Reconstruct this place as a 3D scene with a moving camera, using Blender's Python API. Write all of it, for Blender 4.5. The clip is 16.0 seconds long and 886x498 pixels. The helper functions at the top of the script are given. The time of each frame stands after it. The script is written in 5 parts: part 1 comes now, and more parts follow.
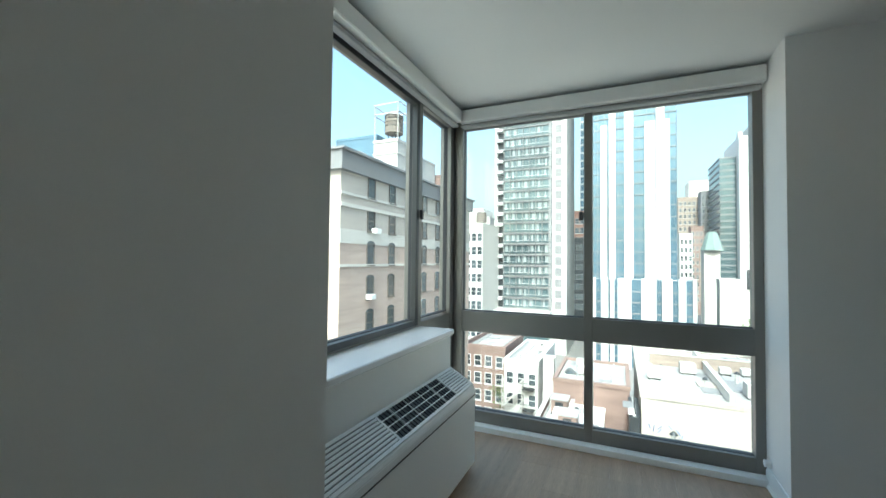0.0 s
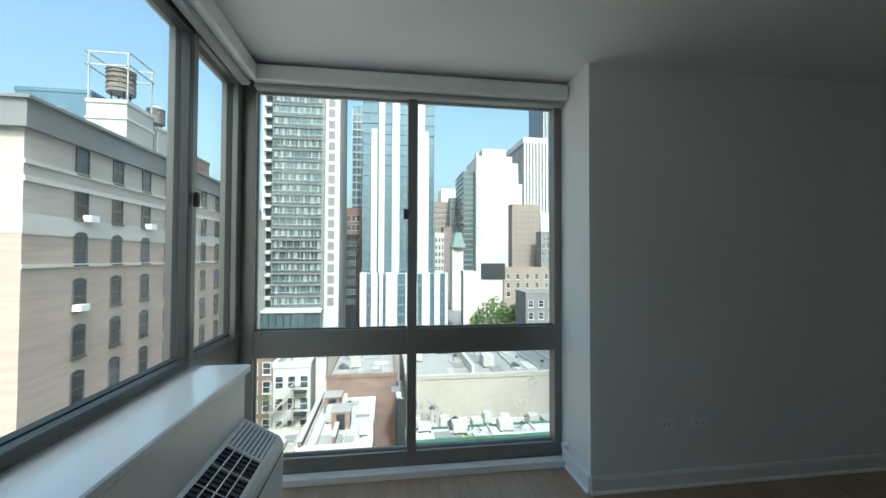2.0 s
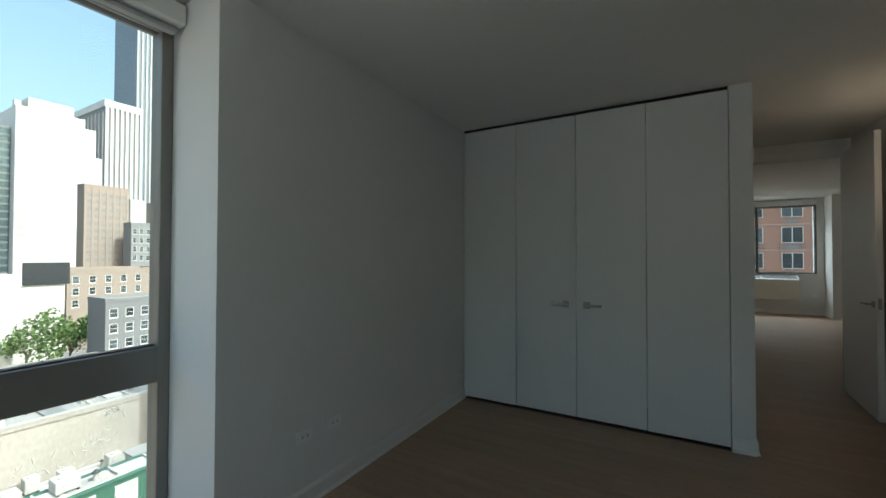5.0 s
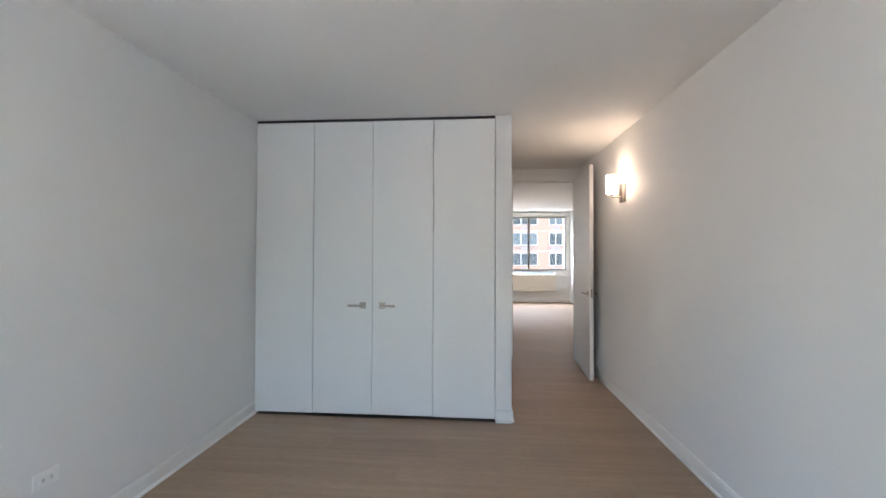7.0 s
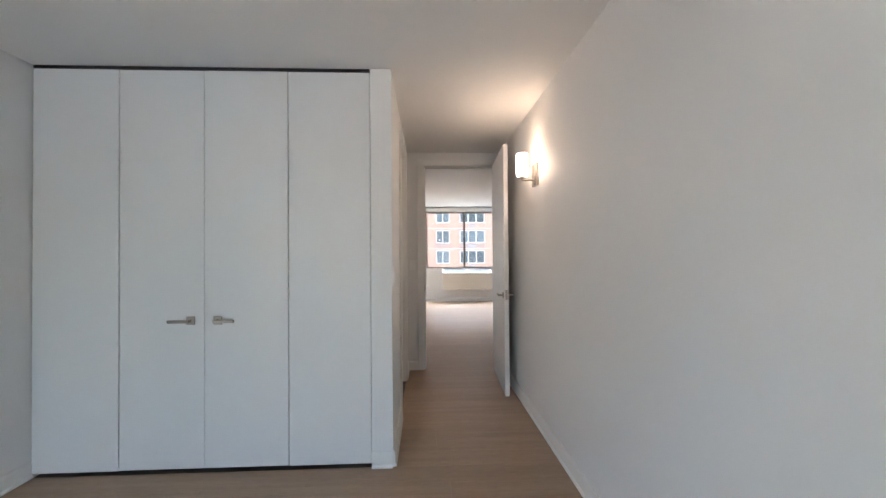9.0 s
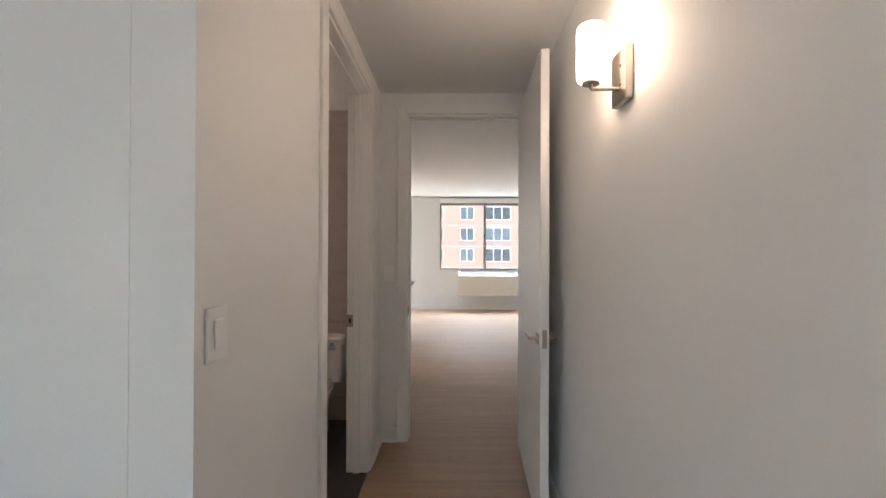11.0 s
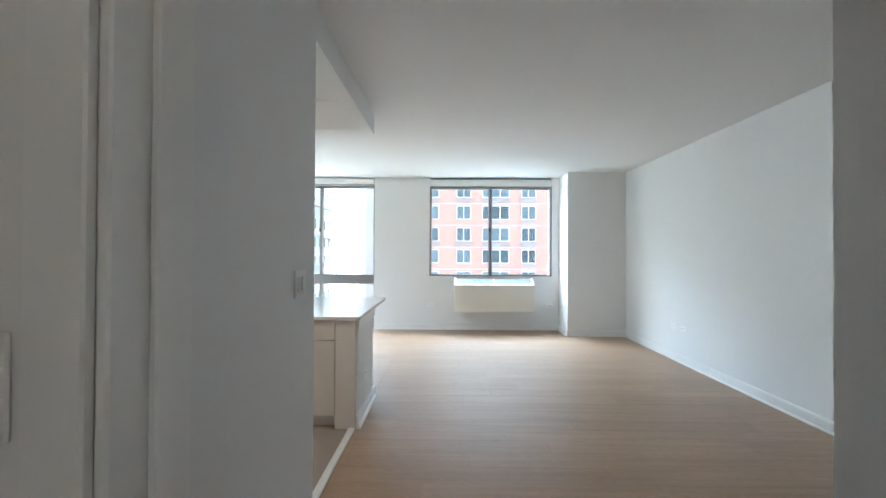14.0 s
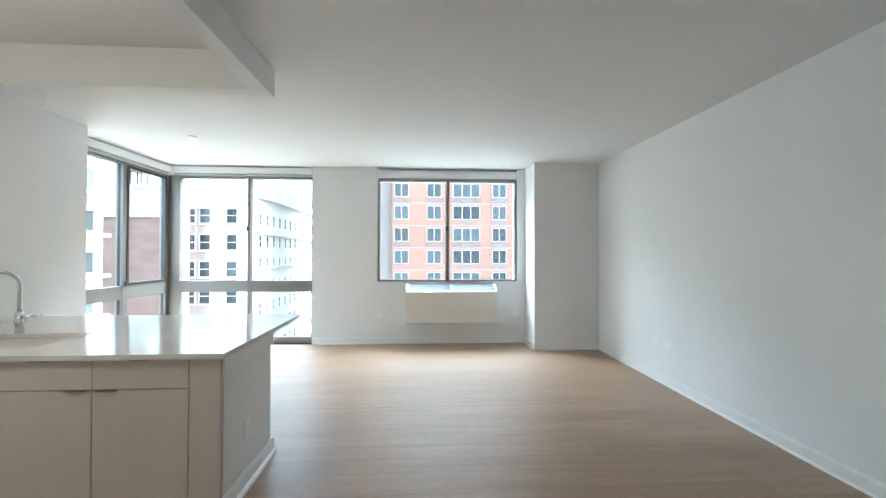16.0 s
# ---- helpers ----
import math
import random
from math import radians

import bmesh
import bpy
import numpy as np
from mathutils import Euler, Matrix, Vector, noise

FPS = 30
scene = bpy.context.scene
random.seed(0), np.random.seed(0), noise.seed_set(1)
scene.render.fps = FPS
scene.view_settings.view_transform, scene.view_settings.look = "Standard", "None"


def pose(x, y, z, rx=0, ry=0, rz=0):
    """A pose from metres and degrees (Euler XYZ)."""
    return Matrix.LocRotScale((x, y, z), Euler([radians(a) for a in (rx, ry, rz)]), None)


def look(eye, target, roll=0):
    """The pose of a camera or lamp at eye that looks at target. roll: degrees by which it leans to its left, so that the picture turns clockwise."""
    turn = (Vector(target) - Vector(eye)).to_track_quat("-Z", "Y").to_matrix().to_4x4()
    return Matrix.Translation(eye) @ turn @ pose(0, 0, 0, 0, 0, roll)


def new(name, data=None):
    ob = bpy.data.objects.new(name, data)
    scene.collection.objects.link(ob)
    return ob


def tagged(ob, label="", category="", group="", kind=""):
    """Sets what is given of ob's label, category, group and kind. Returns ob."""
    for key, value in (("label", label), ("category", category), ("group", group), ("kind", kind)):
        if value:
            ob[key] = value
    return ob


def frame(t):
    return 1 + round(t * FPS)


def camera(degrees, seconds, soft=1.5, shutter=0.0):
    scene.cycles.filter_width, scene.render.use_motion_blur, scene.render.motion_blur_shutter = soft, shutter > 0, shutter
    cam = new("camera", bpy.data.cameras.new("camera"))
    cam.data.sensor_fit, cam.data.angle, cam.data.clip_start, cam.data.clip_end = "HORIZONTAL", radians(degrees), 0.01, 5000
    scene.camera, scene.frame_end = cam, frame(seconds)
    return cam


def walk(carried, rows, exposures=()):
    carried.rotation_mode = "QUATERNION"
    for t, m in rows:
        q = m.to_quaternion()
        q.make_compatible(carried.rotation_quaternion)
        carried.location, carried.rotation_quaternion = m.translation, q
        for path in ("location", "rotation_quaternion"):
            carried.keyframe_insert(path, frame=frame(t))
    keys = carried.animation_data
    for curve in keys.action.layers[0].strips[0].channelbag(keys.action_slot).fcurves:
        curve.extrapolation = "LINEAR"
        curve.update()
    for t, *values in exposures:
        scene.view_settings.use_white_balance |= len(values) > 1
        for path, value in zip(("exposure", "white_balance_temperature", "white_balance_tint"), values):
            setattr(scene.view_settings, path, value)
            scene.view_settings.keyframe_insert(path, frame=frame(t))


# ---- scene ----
cam = camera(96.3, 16.0)

PATH = [
    (0, (-0.681, -3.366, 1.394), (-2.507, -4.18, 1.451), 0.6),
    (0.5, (-0.785, -3.524, 1.37), (-2.699, -4.099, 1.44), 0.6),
    (1, (-0.921, -3.623, 1.405), (-2.898, -3.922, 1.457), 0.4),
    (1.5, (-1.03, -3.702, 1.434), (-3.029, -3.7, 1.484), 0.3),
    (2, (-1.168, -3.763, 1.445), (-3.148, -3.48, 1.49), 0.2),
    (2.5, (-1.331, -3.774, 1.45), (-3.237, -3.17, 1.49), 0.1),
    (3, (-1.515, -3.712, 1.451), (-3.303, -2.817, 1.488), 0.1),
    (3.5, (-1.593, -3.672, 1.449), (-3.24, -2.539, 1.488), 0.1),
    (4, (-1.656, -3.644, 1.449), (-3.101, -2.263, 1.48), 0.1),
    (4.5, (-1.691, -3.603, 1.432), (-2.906, -2.014, 1.461), 0.2),
    (5, (-1.679, -3.576, 1.416), (-2.672, -1.84, 1.451), 0.1),
    (7.5, (-1.306, -3.429, 1.449), (-1.33, -1.43, 1.482), -0.1),
    (8, (-1.088, -3.215, 1.432), (-1.014, -1.216, 1.468), -0.3),
    (8.2, (-1.068, -3.146, 1.431), (-0.96, -1.149, 1.46), -0.1),
    (10.3, (-0.668, -1.497, 1.412), (-0.66, 0.503, 1.431), 0.1),
    (10.5, (-0.657, -1.301, 1.444), (-0.667, 0.699, 1.46), 0.6),
    (11, (-0.61, -0.834, 1.462), (-0.649, 1.166, 1.473), 0.2),
    (11.5, (-0.586, -0.36, 1.471), (-0.634, 1.64, 1.48), 0.1),
    (12, (-0.585, 0.088, 1.501), (-0.630, 2.088, 1.511), 0.2),
    (12.5, (-0.541, 0.542, 1.505), (-0.577, 2.542, 1.513), 0.4),
    (13, (-0.575, 1.005, 1.476), (-0.602, 3.005, 1.487), 0.4),
    (13.5, (-0.593, 1.382, 1.45), (-0.615, 3.382, 1.469), 0.4),
    (14, (-0.559, 1.777, 1.439), (-0.579, 3.777, 1.456), 0.3),
    (14.5, (-0.532, 2.049, 1.417), (-0.528, 4.049, 1.436), 0.4),
    (15, (-0.487, 2.265, 1.427), (-0.385, 4.263, 1.451), 0.2),
    (15.5, (-0.353, 2.513, 1.451), (-0.224, 4.509, 1.473), 0.2),
    (16, (-0.204, 2.742, 1.464), (-0.087, 4.739, 1.484), 0.1),
]
# exposure opens up as the view turns from the bright windows into the room
EXPOSURES = [(0.0, 1.75, 6000, 0), (1.5, 1.3, 5950, 0), (3.5, 1.05, 5950, 0), (4.4, 1.08, 6150, 1), (5.2, 1.55, 6250, 3), (7.3, 3.75, 6150, 16), (8.2, 3.65, 6150, 16), (10.3, 3.6, 6250, 15), (11.0, 3.6, 6250, 15), (11.5, 3.6, 6100, 14), (12.0, 3.55, 5900, 13), (12.5, 3.6, 5750, 12),
             (14.0, 3.55, 5400, 5), (16.0, 3.42, 5550, 4)]
walk(cam, [(t, look(eye, target, roll)) for t, eye, target, roll in PATH], EXPOSURES)

# ---- world, sun ----
SUN_EL, SUN_AZ = 50.0, 6.0   # azimuth counted from +x towards +y
world = bpy.data.worlds.new("sky_world")
scene.world = world
world.use_nodes = True
wn = world.node_tree.nodes
wn.clear()
sky = wn.new("ShaderNodeTexSky")
sky.sky_type, sky.sun_disc = "NISHITA", False
sky.sun_elevation, sky.sun_rotation = radians(SUN_EL), radians(90 - SUN_AZ)
sky.air_density, sky.dust_density, sky.ozone_density = 1.5, 7.0, 0.6
bgn, won = wn.new("ShaderNodeBackground"), wn.new("ShaderNodeOutputWorld")
bgn.inputs["Strength"].default_value = 0.15
world.node_tree.links.new(sky.outputs[0], bgn.inputs[0])
world.node_tree.links.new(bgn.outputs[0], won.inputs[0])
sun = bpy.data.lights.new("sun", "SUN")
sun.energy, sun.angle, sun.color = 1.9, radians(0.53), (1.0, 0.97, 0.92)
sun_ob = new("sun", sun)
sun_way = Vector((math.cos(radians(SUN_EL)) * math.cos(radians(SUN_AZ)), math.cos(radians(SUN_EL)) * math.sin(radians(SUN_AZ)), math.sin(radians(SUN_EL))))
sun_ob.matrix_world = look(sun_way * 60, (0, 0, 0))

# fill lamps added out of view above the windows, boosting the living room's sky light
for nm, eye, aim, sx, sy, watts in (("sky_fill_north", (-1.2, 11.4, 4.8), (-1.0, 7.6, 0.6), 6.0, 2.4, 150), ("sky_fill_west", (-6.4, 8.2, 4.8), (-2.6, 8.0, 0.6), 3.0, 2.4, 85)):
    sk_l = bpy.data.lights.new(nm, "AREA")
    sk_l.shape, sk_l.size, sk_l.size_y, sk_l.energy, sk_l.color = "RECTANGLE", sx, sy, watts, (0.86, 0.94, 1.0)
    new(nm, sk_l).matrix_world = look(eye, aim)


# ---- materials ----
def mat(name, color, rough=0.5, metal=0.0, var=0.06, scale=3.0, bump=0.0, bscale=60.0, stretch=(1, 1, 1), rand=0.0, spec=0.5, fine=0.5):
    """A surface with drift at two scales, fine relief and, for repeats, a change from piece to piece."""
    m = bpy.data.materials.new(name)
    m.use_nodes = True
    n, l = m.node_tree.nodes, m.node_tree.links
    b = n["Principled BSDF"]
    b.inputs["Metallic"].default_value = metal
    b.inputs["Specular IOR Level"].default_value = spec
    geo, mp = n.new("ShaderNodeNewGeometry"), n.new("ShaderNodeMapping")
    mp.inputs["Scale"].default_value = stretch
    l.new(geo.outputs["Position"], mp.inputs["Vector"])
    big, small = n.new("ShaderNodeTexNoise"), n.new("ShaderNodeTexNoise")
    big.inputs["Scale"].default_value, big.inputs["Detail"].default_value = scale, 4
    small.inputs["Scale"].default_value, small.inputs["Detail"].default_value = bscale, 5
    l.new(mp.outputs[0], big.inputs["Vector"])
    l.new(mp.outputs[0], small.inputs["Vector"])
    mixv = n.new("ShaderNodeMix")
    mixv.inputs[0].default_value = fine
    l.new(big.outputs["Fac"], mixv.inputs[2])
    l.new(small.outputs["Fac"], mixv.inputs[3])
    ramp = n.new("ShaderNodeMapRange")
    ramp.inputs["From Min"].default_value, ramp.inputs["From Max"].default_value = 0.3, 0.7
    ramp.inputs["To Min"].default_value, ramp.inputs["To Max"].default_value = 1 - var, 1 + var
    l.new(mixv.outputs[0], ramp.inputs["Value"])
    last = ramp.outputs[0]
    if rand:
        oi, rr, mul = n.new("ShaderNodeObjectInfo"), n.new("ShaderNodeMapRange"), n.new("ShaderNodeMath")
        rr.inputs["To Min"].default_value, rr.inputs["To Max"].default_value = 1 - rand, 1 + rand
        mul.operation = "MULTIPLY"
        l.new(oi.outputs["Random"], rr.inputs["Value"])
        l.new(last, mul.inputs[0])
        l.new(rr.outputs[0], mul.inputs[1])
        last = mul.outputs[0]
    sc = n.new("ShaderNodeVectorMath")
    sc.operation = "SCALE"
    sc.inputs[0].default_value = color
    l.new(last, sc.inputs["Scale"])
    l.new(sc.outputs[0], b.inputs["Base Color"])
    rg = n.new("ShaderNodeMapRange")
    rg.inputs["To Min"].default_value, rg.inputs["To Max"].default_value = max(0.02, rough * 0.85), min(1, rough * 1.15)
    l.new(big.outputs["Fac"], rg.inputs["Value"])
    l.new(rg.outputs[0], b.inputs["Roughness"])
    if bump:
        bp = n.new("ShaderNodeBump")
        bp.inputs["Strength"].default_value, bp.inputs["Distance"].default_value = bump, 0.002
        l.new(small.outputs["Fac"], bp.inputs["Height"])
        l.new(bp.outputs[0], b.inputs["Normal"])
    return m


def glow(name, color, strength):
    m = bpy.data.materials.new(name)
    m.use_nodes = True
    b = m.node_tree.nodes["Principled BSDF"]
    b.inputs["Base Color"].default_value = (0.85, 0.83, 0.78, 1)
    b.inputs["Emission Color"].default_value, b.inputs["Emission Strength"].default_value = (*color, 1), strength
    return m


def glass(name, tint=(0.905, 0.965, 0.98), gloss=0.05):
    m = bpy.data.materials.new(name)
    m.use_nodes = True
    n, l = m.node_tree.nodes, m.node_tree.links
    n.clear()
    o, mx, t, g, lw, pw = (n.new(k) for k in ("ShaderNodeOutputMaterial", "ShaderNodeMixShader", "ShaderNodeBsdfTransparent", "ShaderNodeBsdfGlossy", "ShaderNodeLayerWeight", "ShaderNodeMapRange"))
    t.inputs["Color"].default_value = (*tint, 1)
    g.inputs["Roughness"].default_value = 0.01
    pw.interpolation_type = "SMOOTHSTEP"
    pw.inputs["From Min"].default_value, pw.inputs["To Min"].default_value, pw.inputs["To Max"].default_value = 0.6, gloss / 2, 0.25
    l.new(lw.outputs["Facing"], pw.inputs["Value"])
    l.new(pw.outputs[0], mx.inputs[0])
    l.new(t.outputs[0], mx.inputs[1])
    l.new(g.outputs[0], mx.inputs[2])
    l.new(mx.outputs[0], o.inputs[0])
    return m


WALL = mat("wall_paint", (0.80, 0.80, 0.79), 0.62, var=0.012, scale=1.2, bump=0.12, bscale=220)
CEIL = mat("ceiling_paint", (0.82, 0.82, 0.81), 0.75, var=0.012, scale=1.0, bump=0.12, bscale=180)
TRIM = mat("trim_paint", (0.82, 0.82, 0.80), 0.32, var=0.015, scale=4, bump=0.04, bscale=150)
DOORM = mat("door_paint", (0.80, 0.80, 0.79), 0.4, var=0.012, scale=2, bump=0.05, bscale=160)
ALU = mat("bronze_aluminium", (0.25, 0.24, 0.225), 0.42, 0.55, var=0.04, scale=8, bump=0.03, bscale=300)
ALUD = mat("dark_gasket", (0.05, 0.05, 0.055), 0.6, var=0.1, scale=20)
FRAMED = mat("dark_window_frame", (0.10, 0.085, 0.075), 0.6, var=0.1, scale=1)
SASHM = mat("dark_sash_aluminium", (0.075, 0.078, 0.08), 0.4, 0.5, var=0.05, scale=8)
GLASS = glass("window_glass")
OAK = mat("oak_plank", (0.352, 0.238, 0.153), 0.44, var=0.27, scale=2.2, bump=0.10, bscale=26, stretch=(0.55, 9, 1), rand=0.055, fine=0.55)
SUB = mat("floor_joint", (0.10, 0.075, 0.055), 0.8, var=0.1)
NICKEL = mat("brushed_nickel", (0.42, 0.385, 0.34), 0.32, 1.0, var=0.05, scale=30, bump=0.04, bscale=400, stretch=(1, 1, 12))
CHROME = mat("chrome", (0.78, 0.79, 0.80), 0.08, 1.0, var=0.02, scale=10)
PLAST = mat("white_plastic", (0.86, 0.86, 0.85), 0.35, var=0.015, scale=6)
ENAMEL = mat("white_enamel", (0.74, 0.75, 0.74), 0.3, var=0.02, scale=5, bump=0.03, bscale=200)
BLACK = mat("black_plastic", (0.025, 0.025, 0.028), 0.5, var=0.15, scale=20)
DARKG = mat("dark_grille", (0.05, 0.052, 0.056), 0.5, var=0.1, scale=20)
QUARTZ = mat("white_quartz", (0.78, 0.765, 0.73), 0.10, var=0.03, scale=7, bscale=160)
CABM = mat("cabinet_laminate", (0.66, 0.60, 0.545), 0.42, var=0.05, scale=2, bump=0.05, bscale=120, stretch=(4, 4, 0.6))
TILE = mat("ribbed_wall_tile", (0.56, 0.485, 0.445), 0.45, var=0.07, scale=3, bump=0.5, bscale=60, stretch=(0.15, 1, 5), rand=0.03)
GROUT = mat("grout", (0.45, 0.41, 0.375), 0.9, var=0.06, scale=10)
BFLOOR = mat("dark_floor_tile", (0.055, 0.05, 0.048), 0.4, var=0.2, scale=6, rand=0.1)
KFLOOR = mat("kitchen_floor_tile", (0.33, 0.28, 0.24), 0.45, var=0.08, scale=4, bump=0.05, rand=0.05)
CERAM = mat("white_ceramic", (0.80, 0.79, 0.77), 0.07, var=0.01, scale=3)
MIRROR = mat("mirror_silver", (0.86, 0.88, 0.87), 0.02, 1.0, var=0.005, scale=2)
STEEL = mat("sink_steel", (0.5, 0.52, 0.54), 0.3, 1.0, var=0.04, scale=20)
SCONCE = glow("opal_shade_lit", (1.0, 0.74, 0.52), 2.7)
TUBE = glow("opal_tube_lit", (1.0, 0.74, 0.54), 2.2)
FROST = mat("frosted_glass_film", (0.8, 0.85, 0.87), 0.5, var=0.02, scale=2)
# outdoors
BRICK_R = mat("red_brick", (0.225, 0.155, 0.135), 0.85, var=0.3, scale=0.5, bump=0.2, bscale=9, stretch=(1, 1, 3))
BRICK_B = mat("brown_brick", (0.29, 0.235, 0.20), 0.85, var=0.3, scale=0.5, bump=0.2, bscale=6, stretch=(0.5, 0.5, 5))
BRICK_T = mat("tan_brick", (0.30, 0.24, 0.205), 0.85, var=0.12, scale=0.4, bump=0.2, bscale=8, stretch=(1, 1, 3))
BRICK_O = mat("orange_brick", (0.315, 0.18, 0.137), 0.85, var=0.1, scale=0.4, bump=0.2, bscale=8, stretch=(1, 1, 3))
BRICK_L = mat("loft_brick", (0.43, 0.345, 0.30), 0.85, var=0.22, scale=0.6, bump=0.2, bscale=7, stretch=(0.5, 0.5, 5))
BRICK_U = mat("loft_upper_brick", (0.44, 0.405, 0.365), 0.85, var=0.16, scale=0.6, bump=0.2, bscale=7, stretch=(0.5, 0.5, 5))
SLATE = mat("slate_grey_cladding", (0.20, 0.20, 0.205), 0.7, var=0.12, scale=0.5, bscale=5)
COPPER = mat("green_copper", (0.19, 0.25, 0.235), 0.7, var=0.12, scale=0.4)
CURTAIN = mat("pale_curtain", (0.27, 0.30, 0.30), 0.8, var=0.08, scale=0.6)
BRICK_G = mat("grey_brick", (0.25, 0.215, 0.20), 0.85, var=0.12, scale=0.5, bscale=8)
STUCCO = mat("pale_stucco", (0.54, 0.525, 0.49), 0.85, var=0.10, scale=0.5, bscale=6)
BEIGE = mat("beige_render", (0.38, 0.345, 0.31), 0.9, var=0.2, scale=0.35, bscale=5, stretch=(1, 1, 0.5))
CONC = mat("concrete", (0.42, 0.41, 0.39), 0.85, var=0.14, scale=0.5, bscale=6)
WHITEP = mat("white_precast", (0.52, 0.52, 0.51), 0.7, var=0.05, scale=0.3, bscale=4)
ROOFG = mat("grey_roofing", (0.30, 0.295, 0.29), 0.9, var=0.2, scale=0.4, bscale=5)
ROOFW = mat("white_roofing", (0.47, 0.465, 0.455), 0.8, var=0.4, scale=0.35, bscale=4)
FACG = mat("tower_glass", (0.11, 0.16, 0.175), 0.12, 0.35, var=0.25, scale=0.12, bscale=0.5, rand=0.35)
FACB = mat("blue_tower_glass", (0.13, 0.21, 0.27), 0.14, 0.35, var=0.2, scale=0.1, bscale=0.6)
PANE = mat("far_window_glass", (0.06, 0.075, 0.085), 0.15, 0.0, var=0.2, scale=0.3, rand=0.5)
FRAMEW = mat("far_window_frame", (0.62, 0.62, 0.60), 0.6, var=0.05, scale=1)
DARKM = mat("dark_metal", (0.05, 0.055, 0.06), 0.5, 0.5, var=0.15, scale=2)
ASPH = mat("asphalt", (0.055, 0.055, 0.057), 0.9, var=0.15, scale=0.3, bscale=8)
GREENP = mat("green_paint", (0.045, 0.12, 0.085), 0.6, var=0.15, scale=1)
LEAF = mat("leaf", (0.11, 0.18, 0.05), 0.6, var=0.35, scale=0.8, bscale=5)
BARK = mat("bark", (0.12, 0.09, 0.065), 0.9, var=0.2, scale=4)
TANKW = mat("tank_cedar", (0.22, 0.19, 0.165), 0.9, var=0.2, scale=2, stretch=(4, 4, 0.5))
INK = mat("graffiti_paint", (0.16, 0.20, 0.34), 0.7, var=0.2, scale=2)
YELLOW = mat("yellow_car_paint", (0.6, 0.38, 0.04), 0.3, var=0.05)

# ---- builders ----
ORG = {}


def thing(name, at, label="", category="", group="", kind=""):
    ob = new(name)
    ob.location = at
    ob.empty_display_size = 0.1
    ORG[ob.name] = Vector(at)
    return tagged(ob, label, category, group, kind)


def part(name, bm, material, parent=None, label="", smooth=False):
    """One mesh object from a bmesh in world metres, under a thing or a part."""
    me = bpy.data.meshes.new(name)
    org = ORG.get(parent.name, Vector((0, 0, 0))) if parent else Vector((0, 0, 0))
    if org.length:
        bmesh.ops.translate(bm, verts=bm.verts, vec=-org)
    bm.to_mesh(me)
    bm.free()
    for m in material if isinstance(material, (list, tuple)) else [material]:
        me.materials.append(m)
    if smooth:
        for p in me.polygons:
            p.use_smooth = True
    ob = new(name, me)
    if parent:
        ob.parent = parent
    ORG[ob.name] = org
    return tagged(ob, label)


QUADS = ((0, 1, 3, 2), (4, 6, 7, 5), (0, 4, 5, 1), (2, 3, 7, 6), (0, 2, 6, 4), (1, 5, 7, 3))


def box(x0, x1, y0, y1, z0, z1, bevel=0.0, bm=None, mi=0, seg=1):
    own = bmesh.new()
    v = [own.verts.new((x, y, z)) for x in (x0, x1) for y in (y0, y1) for z in (z0, z1)]
    for q in QUADS:
        own.faces.new([v[i] for i in q]).material_index = mi
    bmesh.ops.recalc_face_normals(own, faces=own.faces)
    if bevel:
        bmesh.ops.bevel(own, geom=own.edges[:], offset=bevel, segments=seg, affect="EDGES", profile=0.6)
        for fc in own.faces:
            fc.material_index = mi
    if bm is None:
        return own
    return merge(bm, own)


def merge(bm, other):
    tmp = bpy.data.meshes.new("tmp")
    other.to_mesh(tmp)
    other.free()
    bm.from_mesh(tmp)
    bpy.data.meshes.remove(tmp)
    return bm


def boxes(rows, bevel=0.0):
    bm = bmesh.new()
    for r in rows:
        box(*r[:6], bevel=bevel, bm=bm)
    return bm


def prism(profile, axis, a, b, bevel=0.0):
    """Extrudes a closed profile of (u, v) along x (u=y, v=z), y (u=x, v=z) or z (u=x, v=y)."""
    bm = bmesh.new()
    put3 = {"x": lambda c, u, v: (c, u, v), "y": lambda c, u, v: (u, c, v), "z": lambda c, u, v: (u, v, c)}[axis]
    ra, rb = ([bm.verts.new(put3(c, u, v)) for u, v in profile] for c in (a, b))
    n = len(profile)
    bm.faces.new(ra)
    bm.faces.new(rb[::-1])
    for i in range(n):
        bm.faces.new((ra[i], rb[i], rb[(i + 1) % n], ra[(i + 1) % n]))
    bmesh.ops.recalc_face_normals(bm, faces=bm.faces)
    if bevel:
        bmesh.ops.bevel(bm, geom=bm.edges[:], offset=bevel, segments=2, affect="EDGES")
    return bm


def cyl(p, q, r0, r1=None, seg=24, bm=None):
    p, q = Vector(p), Vector(q)
    own = bmesh.new()
    turn = (q - p).to_track_quat("Z", "Y").to_matrix().to_4x4()
    bmesh.ops.create_cone(own, cap_ends=True, segments=seg, radius1=r0, radius2=r0 if r1 is None else r1, depth=(q - p).length,
                          matrix=Matrix.Translation((p + q) / 2) @ turn)
    return own if bm is None else merge(bm, own)


